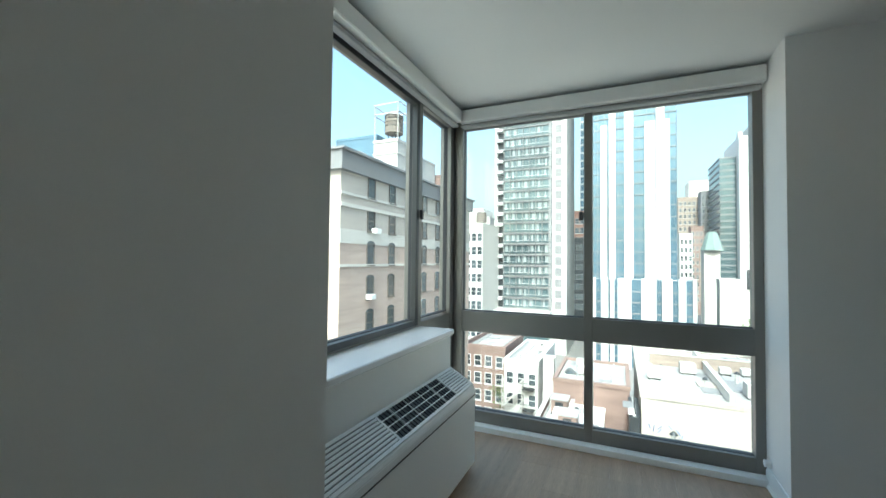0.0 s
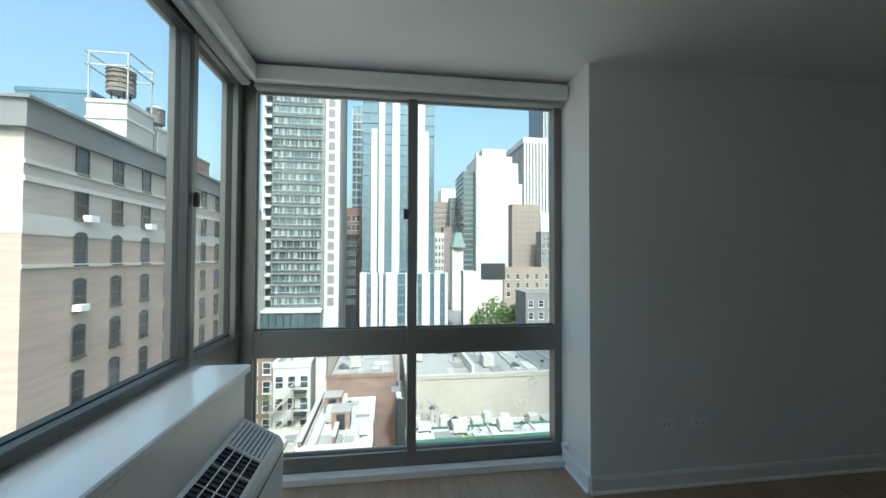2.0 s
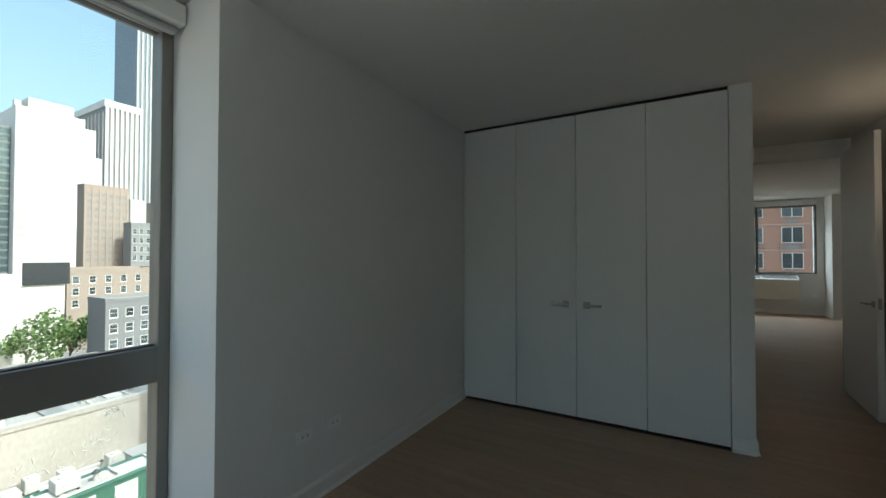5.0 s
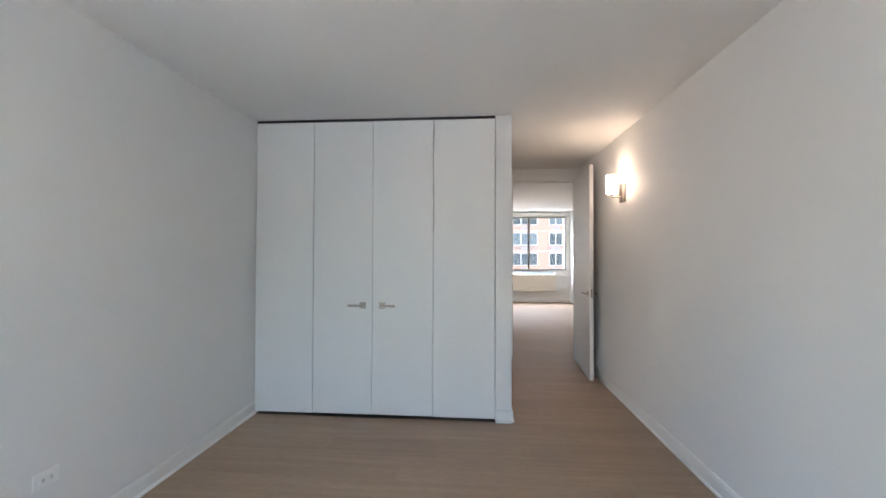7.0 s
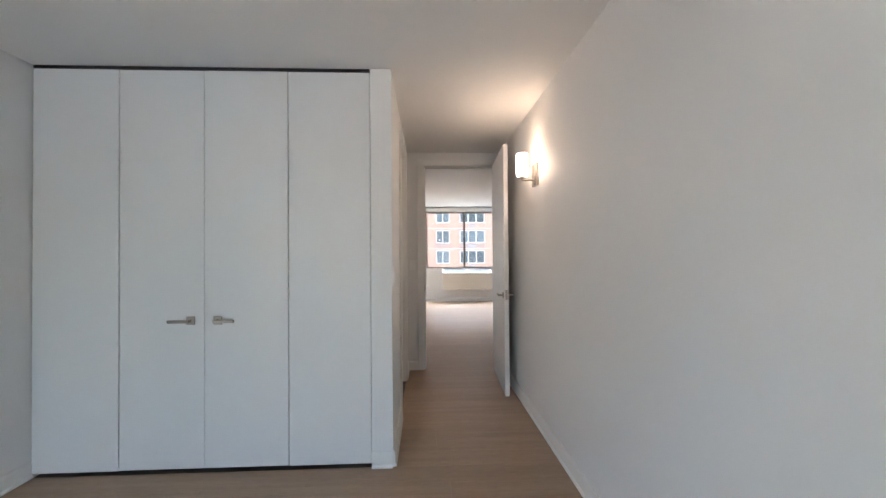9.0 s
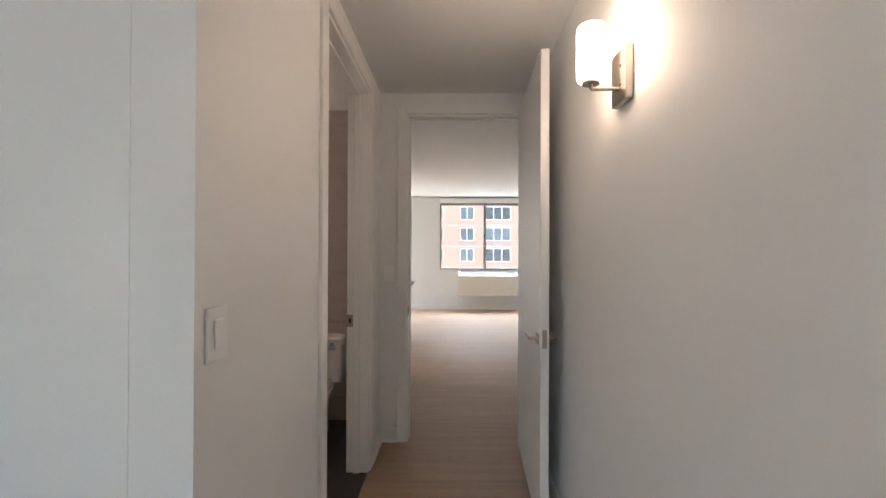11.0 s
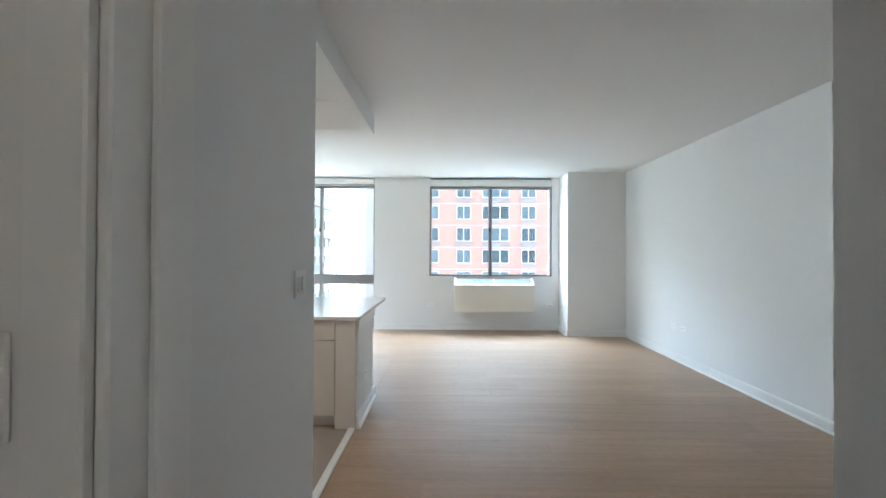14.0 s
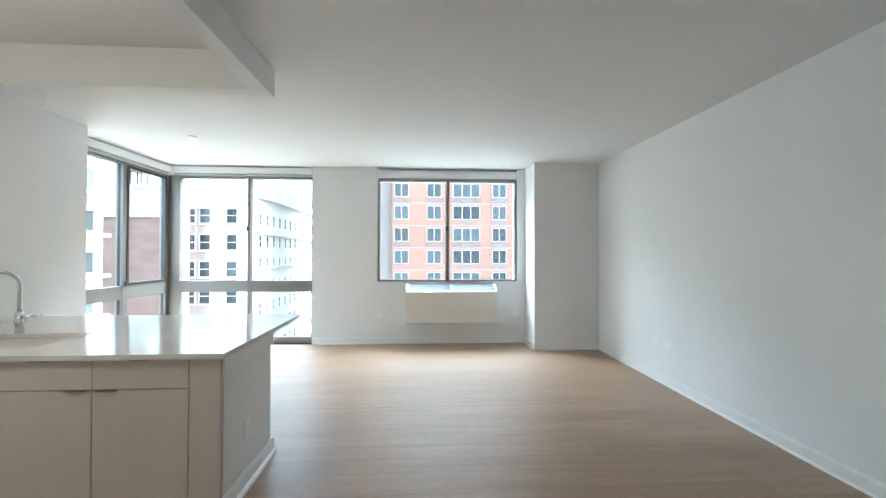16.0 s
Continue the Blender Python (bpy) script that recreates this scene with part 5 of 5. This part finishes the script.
# dunnage in pale concrete: the haze on the glass is put into its colour
part("dunnage", boxes([(-34, -26, 44.6 + 2.2 * j, 44.8 + 2.2 * j, 8.0, 8.4) for j in (0, 1)] + [(-33.5 + 3.4 * i, -33.2 + 3.4 * i, 44.6, 47.0, 7.5, 8.0) for i in range(3)]), CONC, b, "steel roof dunnage")
tank(-29.4, 45.8, 8.3, 0.62)
b = house("white apartment house with window bands", -36, -24, 16, 34, 40, WHITEP)
windows(b, "+x", -24, span(16, 34, 5), [-18 + 3.0 * k for k in range(19)], 1.8, 1.5, "slide")
part("balcony_slab", boxes([(-24, -23.4, 16, 34, -15.4 + 3.0 * k, -15.15 + 3.0 * k) for k in range(18)]), WHITEP, b)
house("tall hazy tower behind", -30, -6, 130, 150, 60, CONC)

# ---- clutter on the low roofs ----
rc = random.Random(11)


def skylight(x, y, z, w, d):
    t = thing("skylight", (x, y, z), "low gabled metal skylight on a roof", "skylight", group="roof skylights")
    part("curb", box(x - d / 2, x + d / 2, y - w / 2, y + w / 2, z, z + 0.3), CONC, t)
    part("glazing", prism([(y - w / 2, z + 0.3), (y + w / 2, z + 0.3), (y, z + 0.3 + w * 0.35)], "x", x - d / 2, x + d / 2), PANE, t, "grey glazing")


def vent(x, y, z, h, r0):
    t = thing("roof_vent", (x, y, z), "galvanised roof vent pipe with cap", "vent", group="roof vents")
    part("pipe", cyl((x, y, z), (x, y, z + h), r0, seg=10), CONC, t)
    part("cap", cyl((x, y, z + h), (x, y, z + h + r0 * 1.4), r0 * 1.8, r0 * 0.4, seg=10), DARKM, t)


def bulkhead(x, y, z, w, d, h, m):
    t = thing("roof_bulkhead", (x, y, z), "small stair bulkhead with dark door on a roof", "bulkhead", group="roof bulkheads")
    part("wall", box(x - d / 2, x + d / 2, y - w / 2, y + w / 2, z, z + h), m, t)
    part("roof", box(x - d / 2 - 0.12, x + d / 2 + 0.12, y - w / 2 - 0.12, y + w / 2 + 0.12, z + h, z + h + 0.12), ROOFG, t)
    part("door", box(x + d / 2, x + d / 2 + 0.05, y - 0.4, y + 0.4, z, z + min(1.9, h - 0.2)), DARKM, t, "dark metal door")


def low_wall(x0, x1, y0, y1, z, h, m):
    t = thing("roof_wall", (x0, y0, z), "worn low party wall across the roofs", "wall", group="party walls")
    part("wall", box(x0, x1, y0, y1, z, z + h), m, t)
    part("coping", box(x0 - 0.08, x1 + 0.08, y0 - 0.08, y1 + 0.08, z + h, z + h + 0.1), CONC, t)


for x0, x1, y0, y1, z, n in ((-64, -45, 0, 17, -11.34 + 0.08, 12), (-59, -50, -10, -3.5, -12.62 + 0.08, 5), (-48, -38, -10.5, -6.0, -15.1, 5), (-35.6, -34.2, -1, 14, -13.50 + 0.08, 3), (-42, -37, -1, 17, -15.82, 11), (-32, -25, -12.5, -8.6, -16.4, 4),
                             (-44, -35, -17, -12.8, -16.7, 5), (-30, -19, -1, 13, -18.4, 9), (-68, -56, -16.5, -14.5, -12.79 + 0.08, 3)):
    for k in range(n):
        x, y = rc.uniform(x0, x1), rc.uniform(y0, y1)
        q = rc.random()
        if q < 0.4:
            vent(x, y, z, rc.uniform(0.5, 1.1), rc.uniform(0.08, 0.18))
        elif q < 0.65:
            skylight(x, y, z, rc.uniform(0.9, 1.6), rc.uniform(1.0, 2.2))
        elif q < 0.8:
            bulkhead(x, y, z, rc.uniform(1.4, 2.2), rc.uniform(1.5, 2.6), rc.uniform(1.6, 2.3), rc.choice([BRICK_R, STUCCO, BEIGE]))
        else:
            roof_box(x, y, z, rc.uniform(0.7, 1.3), rc.uniform(0.7, 1.3), rc.uniform(0.6, 1.0))
for x0, x1, y0, y1, z, h, m in ((-64, -44, 5.6, 5.9, -11.34, 1.0, STUCCO), (-57, -56.7, 0, 17, -11.34, 1.4, BRICK_B), (-48.6, -37.6, -8.4, -8.15, -15.2, 0.8, BRICK_R), (-33.2, -30, -14.6, -14.3, -20, 4.2, BRICK_T),
                                (-50, -37, -11.2, -10.9, -18, 3.6, BRICK_R), (-38, -30, -7.0, -6.7, -21, 4.5, STUCCO)):
    low_wall(x0, x1, y0, y1, z, h, m)
tree(-36.5, -10.6, GZ, 8.4, 1.7, 500, 12)
for i in range(6):
    roof_box(-42.0 + 0.5 * (i % 3), -0.6 + 2.3 * i + 0.5 * (i % 2), -15.8, 0.9, 0.8 + 0.1 * (i % 3), 1.0 + 0.15 * (i % 2), (STUCCO, CONC)[i % 2])
vent(-41.5, 0.95, -15.8, 2.0, 0.2)
chim = thing("chimney", (-57, -12.2, -20), "tall white painted brick chimney stack", "chimney")
part("stack", box(-57.6, -56.4, -13.0, -11.6, GZ, -11.9), STUCCO, chim)
part("cap", box(-57.75, -56.25, -13.15, -11.45, -11.9, -11.65), CONC, chim)
stair = thing("fire_escape", (-53.5, -15.6, GZ), "grey iron fire escape stair with railings", "fire escape")
for k in range(2):
    z = -21.0 + 2.8 * k
    for j in range(10):
        part("step", box(-54.3, -53.5, -18.0 + 0.27 * j, -17.75 + 0.27 * j, z + 0.28 * j, z + 0.28 * j + 0.05), CONC, stair)
    for x in (-54.32, -53.46):
        part("rail", cyl((x, -18.0, z + 0.9), (x, -15.3, z + 3.7), 0.035, seg=6), CONC, stair)
        part("stringer", cyl((x, -18.0, z), (x, -15.3, z + 2.8), 0.07, seg=6), CONC, stair)
for x, y in ((-54.3, -15.3), (-53.5, -15.3), (-54.3, -18.0), (-53.5, -18.0)):
    part("post", cyl((x, y, GZ), (x, y, -14.5), 0.06, seg=6), CONC, stair)

# ---- floor planks and tiles ----
PM = {}


def plank_mesh(length, width, material, h=0.012):
    key = (round(length, 3), round(width, 3), material.name)
    if key not in PM:
        me = bpy.data.meshes.new("plank")
        b = box(0.0003, length - 0.0003, 0.0003, width - 0.0003, -h, 0)
        top = [e for e in b.edges if all(v.co.z > -0.001 for v in e.verts)]
        bmesh.ops.bevel(b, geom=top, offset=0.0007, segments=1, affect="EDGES")
        b.to_mesh(me)
        b.free()
        me.materials.append(material)
        PM[key] = me
    return PM[key]


def planks(x0, x1, y0, y1, seed, width=0.19, length=1.5):
    rnd = random.Random(seed)
    y = y0
    while y < y1 - 0.01:
        w = min(width, y1 - y)
        x = x0 - rnd.choice([0.0, 0.3, 0.6, 0.9, 1.2])
        while x < x1 - 0.01:
            a, b = max(x, x0), min(x + length, x1)
            if b - a > 0.02:
                ob = new("plank", plank_mesh(b - a, w, OAK))
                ob.location = (a, y, 0)
                ob.parent = FLOOR
            x += length
        y += w


planks(-3.485, 0.0, -4.0, 0.0, 1)
planks(-3.88, -3.485, -4.0, -2.51, 6)
planks(-3.88, -1.435, -4.69, -4.0, 2)
planks(-1.155, 0.0, 0.0, 2.36, 3)
planks(-1.30, 2.535, 2.36, 9.20, 4)
planks(-4.2, -1.30, 5.02, 9.20, 5)
for i in range(8):
    for j in range(5):
        ob = new("tile", plank_mesh(0.30, 0.45, BFLOOR))
        ob.location, ob.parent = (-3.55 + 0.30 * i - (0.0), 0.35 + 0.45 * j, -0.002), FLOOR
for i in range(7):
    for j in range(5):
        ob = new("tile", plank_mesh(0.30, 0.45, KFLOOR))
        ob.location, ob.parent = (-3.45 + 0.30 * i, 2.82 + 0.45 * j, -0.002), FLOOR
backing = structure("wall_tiles_bath", box(-3.5, -1.30, 2.592, 2.604, 0, HB), GROUT, "ribbed beige tile cladding behind vanity and toilet", "tiled wall")
tm = bpy.data.meshes.new("tile")
b = box(0.001, 0.609, -0.012, 0, 0.001, 0.211, 0.002)
b.to_mesh(tm)
b.free()
tm.materials.append(TILE)
for r in range(13):
    for c in range(5):
        x = -3.5 + 0.61 * c - (0.30 if r % 2 else 0)
        if x > -1.95 + 0.04:
            x = -1.95 + 0.04
        ob = new("tile", tm)
        ob.location, ob.parent = (x, 2.592, 0.212 * r), backing
